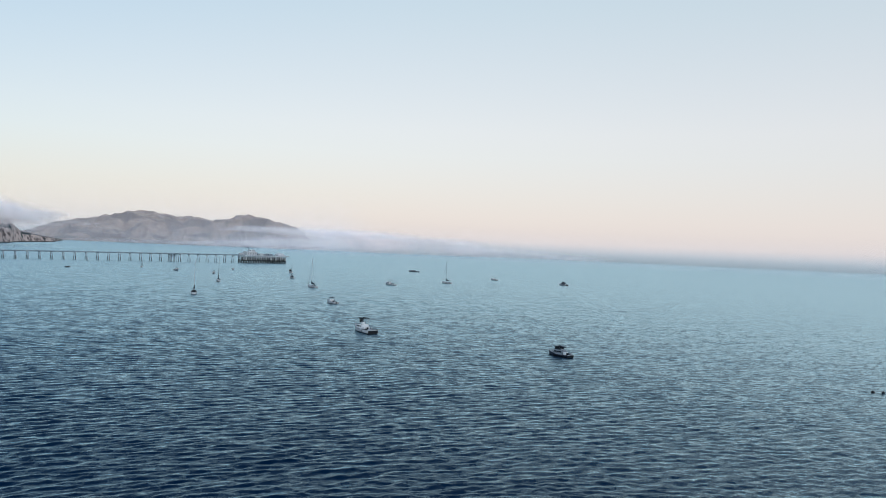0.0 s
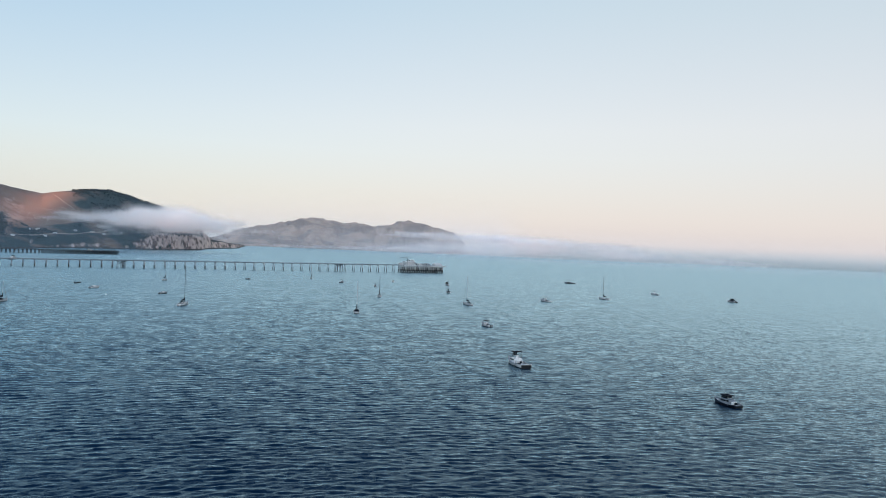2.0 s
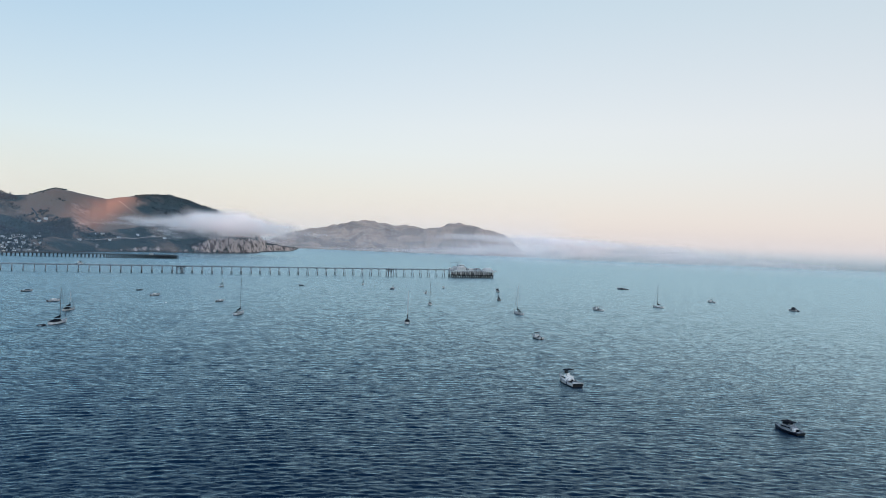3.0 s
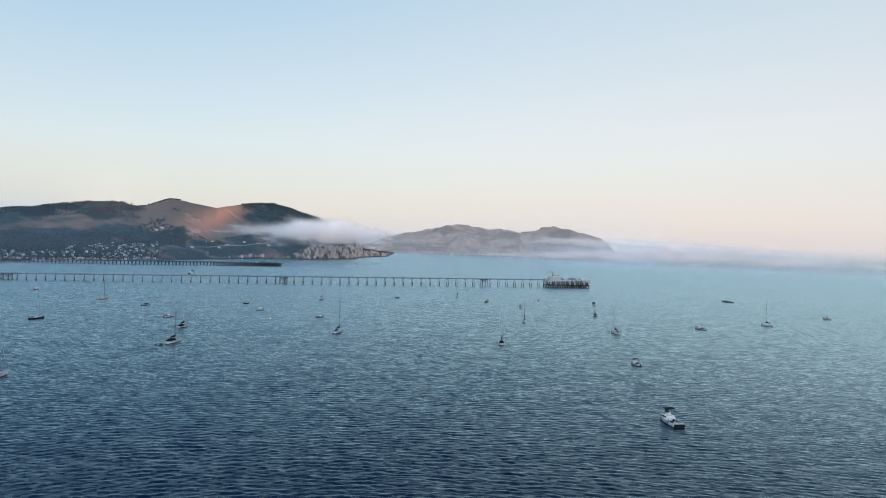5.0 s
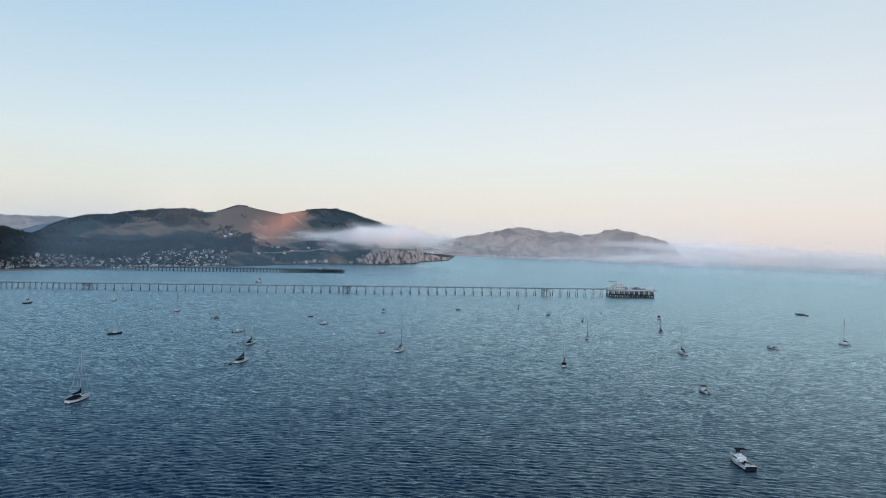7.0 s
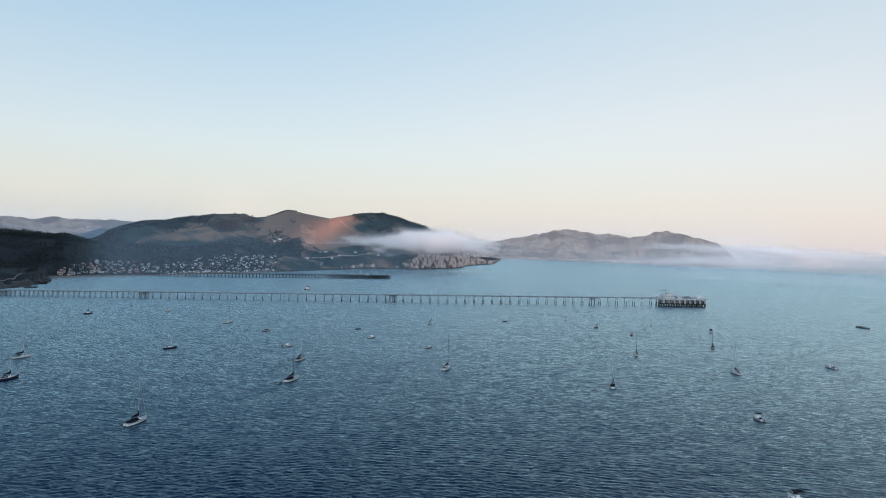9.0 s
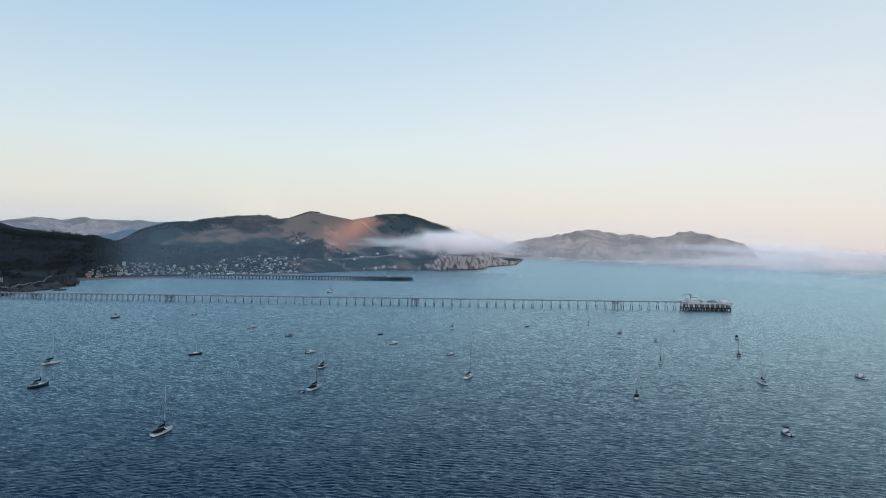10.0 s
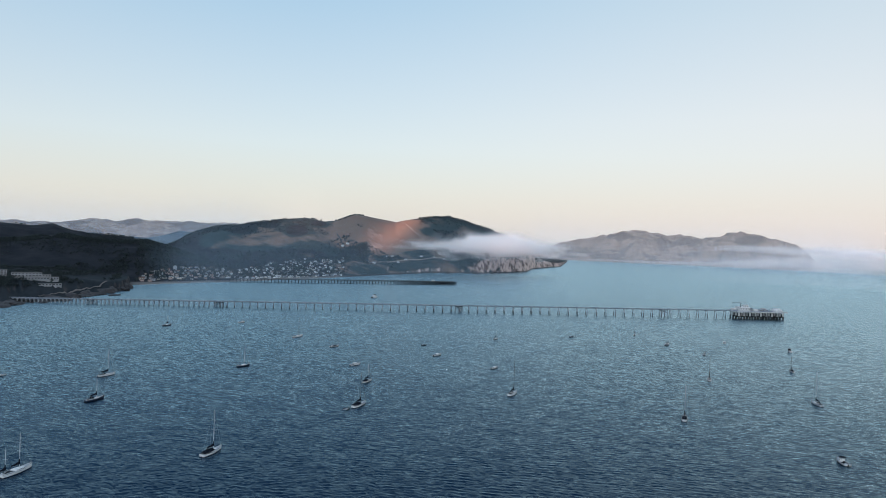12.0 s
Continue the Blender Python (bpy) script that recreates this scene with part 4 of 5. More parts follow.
        seat = box(bmesh.new(), 0, (y0 - 0.06) * L, zd + 0.35, B * 0.5, 0.08 * L, 0.7, bevel=0.05)
        part("aft_seat", seat, M_WHITE, root)
    well = bmesh.new()
    box(well, 0, (y0 - 0.16) * L - 0.04 * L, zd - 0.02, B * 0.72, 0.26 * L, 0.10)
    part("cockpit_floor", well, M_RUBBER, root, "dark cockpit floor")
    for k in range(3):
        gear = box(bmesh.new(), B * (-0.24 + 0.24 * k), (y0 - 0.10 - 0.05 * k) * L, zd + 0.3, 0.5, 0.6, 0.55, bevel=0.06)
        part("deck_locker", gear, (M_WHITE, M_CANVAS, M_STEEL)[k], root)
    for k in range(poles):
        pl = bmesh.new()
        sx = (-1) ** k
        yy = (-0.1 + 0.10 * k - 0.12) * L
        rod(pl, (sx * B * 0.30, yy, zd), (sx * B * (0.34 + 0.03 * k), yy - 0.02 * L, zd + 0.24 * L + 0.2 * k), 0.11, 0.09, n=5)
        part("trolling_pole", pl, M_BLACK, root)
    if style in ("open", "low", "cabin"):
        om = bmesh.new()
        box(om, 0, -0.53 * L, 0.75, 0.45, 0.55, 0.7, taper=0.8, bevel=0.08)
        box(om, 0, -0.53 * L, 0.2, 0.16, 0.22, 0.8)
        part("outboard_motor", om, M_BLACK, root)
    rails(root, S, 0.55, 0.0, 0.5)
    an = bmesh.new()
    rod(an, (w * 0.5, y0 * L, zd + h), (w * 0.5, y0 * L - 0.3, zd + h + 0.28 * L), 0.02, 0.01, n=4)
    part("antenna", an, M_WIRE, root)
    root.matrix_world = pose(x, y, 0, 0, 0, -head)
    return root


def dinghy(x, y, head, L, label):
    root = thing("dinghy", label, "dinghy", "moored boats")
    tube = bmesh.new()
    path = [(-0.32 * L * s, yy, 0.24 + zz) for s, yy, zz in ((1, -0.5 * L, 0), (1, 0.15 * L, 0.02), (0.7, 0.40 * L, 0.08), (0, 0.52 * L, 0.14), (-0.7, 0.40 * L, 0.08), (-1, 0.15 * L, 0.02), (-1, -0.5 * L, 0))]
    for a, b in zip(path, path[1:]):
        rod(tube, a, b, 0.21, n=8)
    part("tube", tube, M_RUBBER, root)
    fl = bmesh.new()
    box(fl, 0, -0.03 * L, 0.12, 0.5 * L, 0.85 * L, 0.08)
    box(fl, 0, -0.10 * L, 0.36, 0.5 * L, 0.25, 0.05)
    part("floor_and_thwart", fl, M_DECK, root)
    om = bmesh.new()
    box(om, 0, -0.54 * L, 0.62, 0.28, 0.34, 0.45, taper=0.8, bevel=0.05)
    part("outboard_motor", om, M_BLACK, root)
    root.matrix_world = pose(x, y, 0, 0, 0, -head)


def mooring_buoy(x, y, r=0.45, mat=None, label="round weathered white mooring buoy floating on the water"):
    root = thing("mooring_buoy", label, "buoy", "mooring buoys")
    bm = bmesh.new()
    prof = ((0.0, -0.8), (0.7, -0.7), (1.0, -0.1), (0.95, 0.35), (0.6, 0.8), (0.12, 0.95), (0.12, 1.4), (0.0, 1.45))
    loft(bm, [[(r * p * math.cos(a), r * p * math.sin(a), r * z) for p, z in prof] for a in [k * math.tau / 10 for k in range(11)]], cap=False)
    bmesh.ops.remove_doubles(bm, verts=bm.verts, dist=0.001)
    bmesh.ops.recalc_face_normals(bm, faces=bm.faces)
    part("float", bm, mat or M_WHITE, root, smooth=True)
    root.matrix_world = pose(x, y, 0.1)


sailboat(-166.5, 234.5, 2, 11.8, 16.8, "white sailing yacht with dark canvas cockpit and sail covers", tent=True, furl=False)
sailboat(-146, 330, 8, 12.2, 16.6, "white sloop with dark spars and a dinghy tied astern", spar=M_DARKMAST, tent=True)
dinghy(-148.6, 320.5, 10, 3.6, "dark grey inflatable dinghy tied behind a sloop")
sailboat(-166, 386, 12, 8.8, 10.5, "small white sailboat with a dark sail cover at its mooring", boom=0.42, tent=True)
motorboat(-195, 432, 25, 8.4, "small white cabin motorboat lying at a mooring", "low", height=1.3)
sailboat(-78, 393, 12, 11.8, 20.0, "tall-masted white sloop with dark spars lying at its mooring", spar=M_DARKMAST, furl=False)
sailboat(15, 377, 3, 11.0, 17.2, "white sloop with dark spray hood on its mooring", tent=True, furl=False)
sailboat(35, 497, 2, 9.6, 16.0, "small white sloop with dark spars on its mooring", spar=M_DARKMAST)
sailboat(90, 448, -20, 10.6, 19.0, "white sloop with grey mast and low cabin at a mooring")
sailboat(223, 542, -30, 9.8, 18.6, "low white sailboat with dark furled headsail at a mooring", spar=M_DARKMAST, dodger=False)
motorboat(62, 219, -14, 11.6, "white sport fishing cruiser with dark hardtop and dark transom", "hardtop", height=1.3, beam=0.37)
motorboat(103, 165, -14, 8.0, "dark-hulled workboat with pale deck and dark wheelhouse at its mooring", "fly", hull_mat=M_NAVY, top_mat=M_STEEL, beam=0.36)
motorboat(76, 328.5, -16, 8.6, "open white motorboat with dark canopy over the console", "open", height=1.25, beam=0.38)
motorboat(159, 498, -21, 11.0, "white fishing boat with dark poles and deck gear", "pilot", poles=5)
motorboat(284, 800, -28, 15.5, "long low grey working boat lying far out", "low", hull_mat=M_STEEL, top_mat=M_SLATE, height=0.8)
motorboat(309, 627, -15, 9.0, "small white boat with a dark raised canopy", "open", height=1.35)
motorboat(347, 557, -16, 9.6, "white-hulled boat with tall dark cabin", "fly", top_mat=M_NAVY)
sailboat(-425, 526, 8, 9.4, 9.6, "dark-hulled motor sailer with white cabin near the trestle pier", hull_mat=M_NAVY, dodger=False, furl=False, boom=0.3)
motorboat(-383, 581, 13, 7.6, "small white cabin boat near the trestle pier", "pilot")
sailboat(-292, 527, 12, 11.8, 16.6, "low white sailboat with bare dark mast", dodger=False, furl=False, spar=M_DARKMAST, boom=0)
motorboat(-242, 496, 18, 8.6, "grey open motorboat with dark interior", "low", top_mat=M_TIMBER)
sailboat(-257, 393, 24, 9.2, 12.0, "dark-hulled sailboat with white deck and slim pale mast", furl=False, dodger=False, hull_mat=M_NAVY, boom=0)
motorboat(-389, 923, 15, 12.5, "white cabin cruiser with dark canopy anchored between the two piers", "fly", height=1.25)
motorboat(-182, 539, 40, 4.6, "small dark skiff on a mooring", "low", hull_mat=M_NAVY, top_mat=M_TIMBER)
motorboat(-157, 497, 22, 8.6, "white open motorboat with dark cockpit at a mooring", "low", height=1.25)
sailboat(-137, 606, 20, 6.6, 7.5, "very small sailboat with dark bundled sail", boom=0.45, dodger=False)
motorboat(-106, 468, 20, 8.0, "small white motorboat with outboard at a mooring", "low")
sailboat(-309, 331, 14, 10.6, 15.2, "white sloop with big dark sail cover and pale mast", boom=0.46, furl=False)
sailboat(-270, 282, 6, 11.0, 10.5, "dark-hulled sailboat with low dark sail cover", hull_mat=M_NAVY, furl=False)
sailboat(-214, 189, -2, 12.6, 13.4, "pale two-masted ketch with bare masts on its mooring", mizzen=9.5, dodger=False, furl=False, boom=0.28)
motorboat(-358, 303, 10, 7.0, "small pale motorboat at the edge of the moorings", "low")
motorboat(39, 615, 6, 7.4, "small white boat with dark canopy and a short pole", "open", poles=1, height=1.2)
motorboat(10, 656, 20, 8.6, "small grey boat with dark arched canopy", "open", hull_mat=M_STEEL, height=1.3)
sailboat(-20, 712, 10, 6.0, 8.5, "tiny pale sailboat far from shore", dodger=False, furl=False)
motorboat(62, 701, 4, 8.0, "small white cabin boat close to the pier end", "pilot", height=1.1)
motorboat(-76, 661, 40, 5.2, "small black skiff lying low in the water", "low", hull_mat=M_NAVY, top_mat=M_BLACK)
motorboat(113, 673, -5, 8.6, "white workboat with tall dark wheelhouse near the pier end", "pilot", top_mat=M_BLACK, height=1.7)
sailboat(96, 563, -8, 8.4, 11.5, "small white sailboat with short dark mast and canvas cover", spar=M_DARKMAST, tent=True, boom=0.4)

mooring_buoy(-134, 446)
for x, y, r in ((149.0, 107.6, 0.42), (151.0, 106.6, 0.36)):
    mooring_buoy(x, y, r, M_BLACK, "small dark round float low in the water")


def sea_rock(az, r, sx, sy, h, seed):
    """A jagged rock standing out of the water."""
    root = thing("sea_rock", "dark wave-washed rock off the bluff", "rock", "rocks off the bluff")
    rng = np.random.RandomState(seed)
    bm = bmesh.new()
    bmesh.ops.create_icosphere(bm, subdivisions=3, radius=1.0)
    for v in bm.verts:
        k = 1 + 0.55 * float(fbm(np.array([v.co.x * 1.6 + seed]), np.array([v.co.y * 1.6 + v.co.z * 2.1]), 4, seed)[0])
        v.co = Vector((v.co.x * sx * k, v.co.y * sy * k, v.co.z * h * k))
    part("rock", bm, M_ROCK, root)
    root.matrix_world = pose(*at_az(az, r), 0, 0, 0, rng.uniform(0, 180))


for k, (az, r, sx, sy, h) in enumerate(((-43.27, 1022, 7, 4, 2.2), (-42.57, 984, 9, 4, 1.4), (-43.9, 990, 16, 6, 3.0), (-45.0, 965, 22, 8, 3.4), (-46.6, 930, 26, 9, 4.0),
                                        (-48.2, 915, 20, 9, 3.6), (-44.3, 1000, 9, 5, 3.4), (-42.3, 1062, 12, 7, 5.0), (-47.4, 905, 11, 6, 2.2),
                                        (-45.7, 962, 18, 9, 6.0), (-44.6, 985, 15, 8, 6.5), (-43.5, 1022, 14, 8, 6.0), (-46.9, 935, 16, 8, 5.0), (-42.9, 1045, 12, 8, 7.0), (-49.3, 880, 15, 9, 4.0), (-49.9, 862, 14, 8, 4.5), (-42.0, 1098, 14, 9, 7.0))):
    sea_rock(az, r, sx, sy, h, k)

# ---- trestle pier ----
P0, P1 = Vector((-703, 588.5, 0)), Vector((94, 967, 0))
P_DIR = (P1 - P0).normalized()
P_LEN = (P1 - P0).length
P_ROT = math.degrees(math.atan2(P_DIR.y, P_DIR.x))
P_DECK = 8.0
pier = thing("trestle_pier", "long narrow trestle pier of weathered concrete on slender piles", "pier")
pier.matrix_world = pose(P0.x, P0.y, -3.6, 0, -0.36, P_ROT)


up, wet, cap, brace = bmesh.new(), bmesh.new(), bmesh.new(), bmesh.new()
rod(up, (0, 2.4, 3.1), (0, 1.9, P_DECK - 0.8), 0.25, n=7)
rod(wet, (0, 3.4, -10.0), (0, 2.4, 3.2), 0.46, 0.34, n=7)
box(cap, 0, 0, P_DECK - 0.75, 0.6, 5.0, 0.42)
rod(brace, (0, -2.4, 4.4), (0, 2.0, P_DECK - 1.1), 0.13, n=5)
batter = bmesh.new()
rod(batter, (2.4, -1.2, -10.0), (0.25, -1.2, P_DECK - 0.8), 0.24, n=6)
models_ = [(part("raking_post", batter, M_PALEPILE, pier), None), (part("post", up, M_PILE, pier), 0), (part("post_foot", wet, M_WET, pier, "dark mussel-crusted foot"), 0),
           (part("post_cap", cap, M_CONC, pier), None), (part("brace", brace, M_PILE, pier), None)]
pale_pile = models_[1][0].data.copy()
pale_pile.materials[0] = M_PALEPILE
bents, at_s = [], 4.0
while at_s < P_LEN - 3:
    # closer together towards the shore
    bents.append(at_s)
    at_s += float(np.interp(at_s, [0, 130, 150, 230, 245, 300, 370, 510, 600, 690, 865], [4.3, 4.5, 5.3, 5.8, 8.5, 9.2, 10.0, 10.8, 11.5, 12.4, 12.4]))
for k, b_ in enumerate(bents):
    for src, both in models_:
        for turn in ((0, math.pi) if both == 0 else (0,)):
            o = src if k == 0 and turn == 0 else new(src.name.split(".")[0], src.data)
            o.parent, o.location, o.rotation_euler = pier, (b_, 0, 0), (0, 0, turn)
            if b_ > 520 and o.name.startswith("post") and both == 0 and "foot" not in o.name:
                o.data = pale_pile
for k in range(int(P_LEN / 22)):
    bm = bmesh.new()
    box(bm, k * 22 + 11, 0, P_DECK - 0.16, 21.96, 4.6, 0.28)
    for s in (-1, 1):
        box(bm, k * 22 + 11, s * 1.5, P_DECK - 0.42, 21.96, 0.3, 0.24)
    part("deck_span", bm, M_PILE, pier)
for s in (-1, 1):
    bm = bmesh.new()
    for k in range(int(P_LEN / 5.5)):
        rod(bm, (k * 5.5, s * 2.2, P_DECK - 0.05), (k * 5.5, s * 2.2, P_DECK + 1.1), 0.05, n=4)
    for z in (0.55, 1.1):
        rod(bm, (0, s * 2.2, P_DECK + z), (P_LEN, s * 2.2, P_DECK + z), 0.045, n=4)
    part("railing", bm, M_STEEL, pier)
bm = bmesh.new()
rod(bm, (0, 1.7, P_DECK + 0.35), (P_LEN, 1.7, P_DECK + 0.35), 0.22, n=8)
part("pipeline", bm, M_STEEL, pier)
for px_, py_ in ((-610, 624), (-484.5, 687.5), (-232.5, 816), (4, 936)):
    s0 = (Vector((px_, py_, 0)) - P0).dot(P_DIR)
    tower = part("braced_tower", box(bmesh.new(), s0, 0, P_DECK - 0.72, 9.4, 7.0, 0.5), M_TIMBER, pier, "dark braced pile cluster")
    for dx in (-4, 0, 4):
        for sy in (-1, 1):
            part("post", rod(bmesh.new(), (s0 + dx, sy * 4.0, -10), (s0 + dx, sy * 3.0, P_DECK - 0.6), 0.32, n=7), M_PILE, tower)
    for sy in (-1, 1):
        part("brace", rod(bmesh.new(), (s0 - 4, sy * 3.3, 3.8), (s0 + 4, sy * 3.1, 6.8), 0.18, n=5), M_TIMBER, tower)
        part("brace", rod(bmesh.new(), (s0 + 4, sy * 3.3, 3.8), (s0 - 4, sy * 3.1, 6.8), 0.18, n=5), M_TIMBER, tower)

# ---- end platform ----
plat = thing("pier_platform", "broad pier head with white sheds on dark piles", "pier head")
plat.matrix_world = pose(P1.x, P1.y, 0, 0, 0, P_ROT)
PL, PW, PZ = 70.4, 22.0, 10.2
bm = bmesh.new()
box(bm, PL / 2, 0, PZ - 0.35, PL, PW, 0.7)
part("deck_slab", bm, M_PILE, plat)
bm = bmesh.new()
for s in (-1, 1):
    box(bm, PL / 2, s * (PW / 2 + 0.16), PZ - 0.62, PL, 0.3, 0.9)
for e in (-0.16, PL + 0.16):
    box(bm, e, 0, PZ - 0.62, 0.3, PW, 0.9)
part("fascia_beam", bm, M_PAINT, plat, "white-painted edge beam")
up, wet = bmesh.new(), bmesh.new()
rod(up, (0, 0, 3.9), (0, 0, PZ - 0.8), 0.48, n=7)
rod(wet, (0, 0, -3), (0, 0, 4.0), 0.56, n=7)
src = (part("post", up, M_PAINT, plat, "pale coated pile"), part("post_foot", wet, M_WET, plat))
first = True
for k in range(9):
    for j in range(4):
        for dx in (-0.7, 0.7):
            for q in src:
                o = q if first else new(q.name.split(".")[0], q.data)
                o.parent = plat
                o.location = (3.6 + k * 7.72 + dx, -9.4 + 6.27 * j, 0)
            first = False
# a solid dark block in each bay puts the under-deck shade into colour
for k in range(9):
    bm = bmesh.new()
    box(bm, 3.6 + k * 7.72 + 3.0, 1.5, 4.4, 2.2, 14, 5.0)
    part("dark_bay_block", bm, M_TIMBER, plat, "dark block standing in for the shade between the piles")
bm = bmesh.new()
for s in (-1, 1):
    for k in range(28):
        rod(bm, (1 + k * 2.48, s * 10.8, PZ), (1 + k * 2.48, s * 10.8, PZ + 1.1), 0.05, n=4)
    for z in (0.55, 1.1):
        rod(bm, (0.5, s * 10.8, PZ + z), (PL - 0.5, s * 10.8, PZ + z), 0.045, n=4)
part("railing", bm, M_STEEL, plat)


def shed(x, y, z, sx, sy, h, label, wall, roof, rise, rot, name="shed"):
    root = thing(name, label, "building")
    bm = bmesh.new()
    box(bm, 0, 0, h / 2, sx, sy, h)
    w = part("wall", bm, wall, root)
    bm = bmesh.new()
    loft(bm, [[(e, -sy / 2 - 0.4, h - 0.05), (e, 0, h + rise), (e, sy / 2 + 0.4, h - 0.05), (e, sy / 2 + 0.4, h - 0.25), (e, -sy / 2 - 0.4, h - 0.25), (e, -sy / 2 - 0.4, h - 0.05)] for e in (-sx / 2 - 0.4, sx / 2 + 0.4)])
    bmesh.ops.recalc_face_normals(bm, faces=bm.faces)
    part("roof", bm, roof, root)
    for k in range(max(2, int(sx / 3.2))):
        xx = -sx / 2 + (k + 0.5) * sx / max(2, int(sx / 3.2))
        for s in (-1, 1):
            part("window", box(bmesh.new(), xx, s * (sy / 2 + 0.02), h * 0.58, 1.3, 0.08, 1.1), M_GLASS, root)
    part("door", box(bmesh.new(), -sx / 2 - 0.02, 0, 1.05, 0.08, 1.0, 2.1), M_STEEL, root)
    root.matrix_world = pose(x, y, z, 0, 0, rot)
    return root


def on_platform(u, v):
    p = P1 + P_DIR * u + Vector((-P_DIR.y, P_DIR.x, 0)) * v
    return p.x, p.y


sx_, sy_ = on_platform(15, 1)
shed(sx_, sy_, PZ, 15, 11, 4.4, "white laboratory shed with low roof on the pier head", M_PAINT, M_PAINT, 1.0, P_ROT)
sx_, sy_ = on_platform(18, 1)
shed(sx_ + 0.3, sy_ - 0.2, PZ + 4.7, 6, 5, 2.6, "small white upper cabin on the shed roof", M_PAINT, M_PAINT, 0.4, P_ROT, "roof_cabin")
sx_, sy_ = on_platform(37, 3)
shed(sx_, sy_, PZ, 18, 6, 1.9, "low grey store on the pier head", M_CONC, M_STEEL, 0.5, P_ROT, "store")
dome = thing("arched_shelter", "white fabric arched shelter on the pier head", "shelter")
bm = bmesh.new()
loft(bm, [[(e, 8 * math.cos(a), 6.4 * k * math.sin(a)) for a in [math.pi * j / 14 for j in range(15)]] for e, k in ((-9.5, 0.1), (-9.0, 0.72), (-6.5, 0.95), (0, 1), (6.5, 0.95), (9.0, 0.72), (9.5, 0.1))])
bmesh.ops.recalc_face_normals(bm, faces=bm.faces)
part("cover", bm, M_PAINT, dome, smooth=True)
bm = bmesh.new()
for e in (-6.5, 0, 6.5):
    pts = [(e, 8.06 * math.cos(a), 6.47 * math.sin(a) * (0.95 if e else 1)) for a in [math.pi * j / 14 for j in range(15)]]
    for p, q in zip(pts, pts[1:]):
        rod(bm, p, q, 0.10, n=4)
part("rib", bm, M_STEEL, dome)
sx_, sy_ = on_platform(62, 0)
dome.matrix_world = pose(sx_, sy_, PZ, 0, 0, P_ROT) @ Matrix.Scale(0.62, 4)
crane = thing("pier_crane", "dark pedestal crane with horizontal jib", "crane")
bm = bmesh.new()
rod(bm, (0, 0, 0), (0, 0, 10.5), 0.55, 0.4, n=8)
part("pedestal", bm, M_TIMBER, crane)
bm = bmesh.new()
for s in (-0.4, 0.4):
    rod(bm, (1.5, s, 10.3), (-12.5, s, 10.6), 0.16, n=5)
rod(bm, (1.0, 0, 11.6), (-12.5, 0, 10.7), 0.12, n=5)
for k in range(8):
    rod(bm, (-0.5 - k * 1.5, 0, 11.5 - k * 0.1), (-1.2 - k * 1.5, 0.4 * (-1) ** k, 10.35), 0.07, n=4)
part("jib", bm, M_TIMBER, crane)
bm = bmesh.new()
rod(bm, (-11.5, 0, 10.5), (-11.5, 0, 6.5), 0.05, n=4)
box(bm, -11.5, 0, 6.3, 0.4, 0.4, 0.6)
part("hook", bm, M_WIRE, crane)
sx_, sy_ = on_platform(9, -4)
crane.matrix_world = pose(sx_, sy_, PZ, 0, 0, P_ROT)
for u, v, mat in ((29, -6, M_PAINT), (44, -4, M_STEEL), (48, 7, M_RED), (4.5, 6, M_PAINT), (30, 8, M_NAVY)):
    c = thing("container", "steel storage container standing on the pier head", "container", "stores on the pier head")
    part("body", box(bmesh.new(), 0, 0, 1.3, 6.0, 2.4, 2.6, bevel=0.05), mat, c)
    part("door", box(bmesh.new(), 3.04, 0, 1.3, 0.06, 2.2, 2.4), M_STEEL, c)
    sx_, sy_ = on_platform(u, v)
    c.matrix_world = pose(sx_, sy_, PZ, 0, 0, P_ROT)

# ---- second pier, by the town ----
A0, A1 = Vector((-760, 1010, 0)), Vector((-380, 1306, 0))
A_DIR, A_LEN = (A1 - A0).normalized(), (A1 - A0).length
A_ROT = math.degrees(math.atan2(A_DIR.y, A_DIR.x))
A_DECK = 5.6
pier2 = thing("timber_pier", "dark timber fishing pier on close-set piles off the beach", "pier")
pier2.matrix_world = pose(A0.x, A0.y, 0, 0, 0, A_ROT)
for k in range(int(A_LEN / 24)):
    bm = bmesh.new()
    box(bm, k * 24 + 12, 0, A_DECK - 0.3, 23.97, 7.5, 0.6)
    for s in (-3.4, 3.4):
        box(bm, k * 24 + 12, s, A_DECK + 1.0, 23.97, 0.14, 0.16)
        box(bm, k * 24 + 12, s, A_DECK + 0.5, 23.97, 0.10, 0.12)
        for j in range(8):
            box(bm, k * 24 + 1.5 + 3 * j, s, A_DECK + 0.5, 0.16, 0.16, 1.0)
    part("deck_span", bm, M_TIMBER, pier2)
row = [part("post", rod(bmesh.new(), (0, q * 1.15, -3), (0, q, A_DECK - 0.5), 0.34, n=6), M_TIMBER, pier2) for q in (-3.1, 0, 3.1)]
row.append(part("post_cap", box(bmesh.new(), 0, 0, A_DECK - 0.8, 0.5, 7.2, 0.45), M_TIMBER, pier2))
row.append(part("brace", rod(bmesh.new(), (0, -3.3, 1.2), (0, 3.0, 4.7), 0.14, n=4), M_TIMBER, pier2))
for k in range(int((A_LEN - 118) / 6)):
    for src in row:
        o = src if k == 0 else new(src.name.split(".")[0], src.data)
        o.parent, o.location = pier2, (k * 6 + 2, 0, 0)
bm = bmesh.new()
box(bm, A_LEN - 60, 0, A_DECK - 0.35, 122, 15, 0.75)
part("wide_deck", bm, M_TIMBER, pier2)
src = None
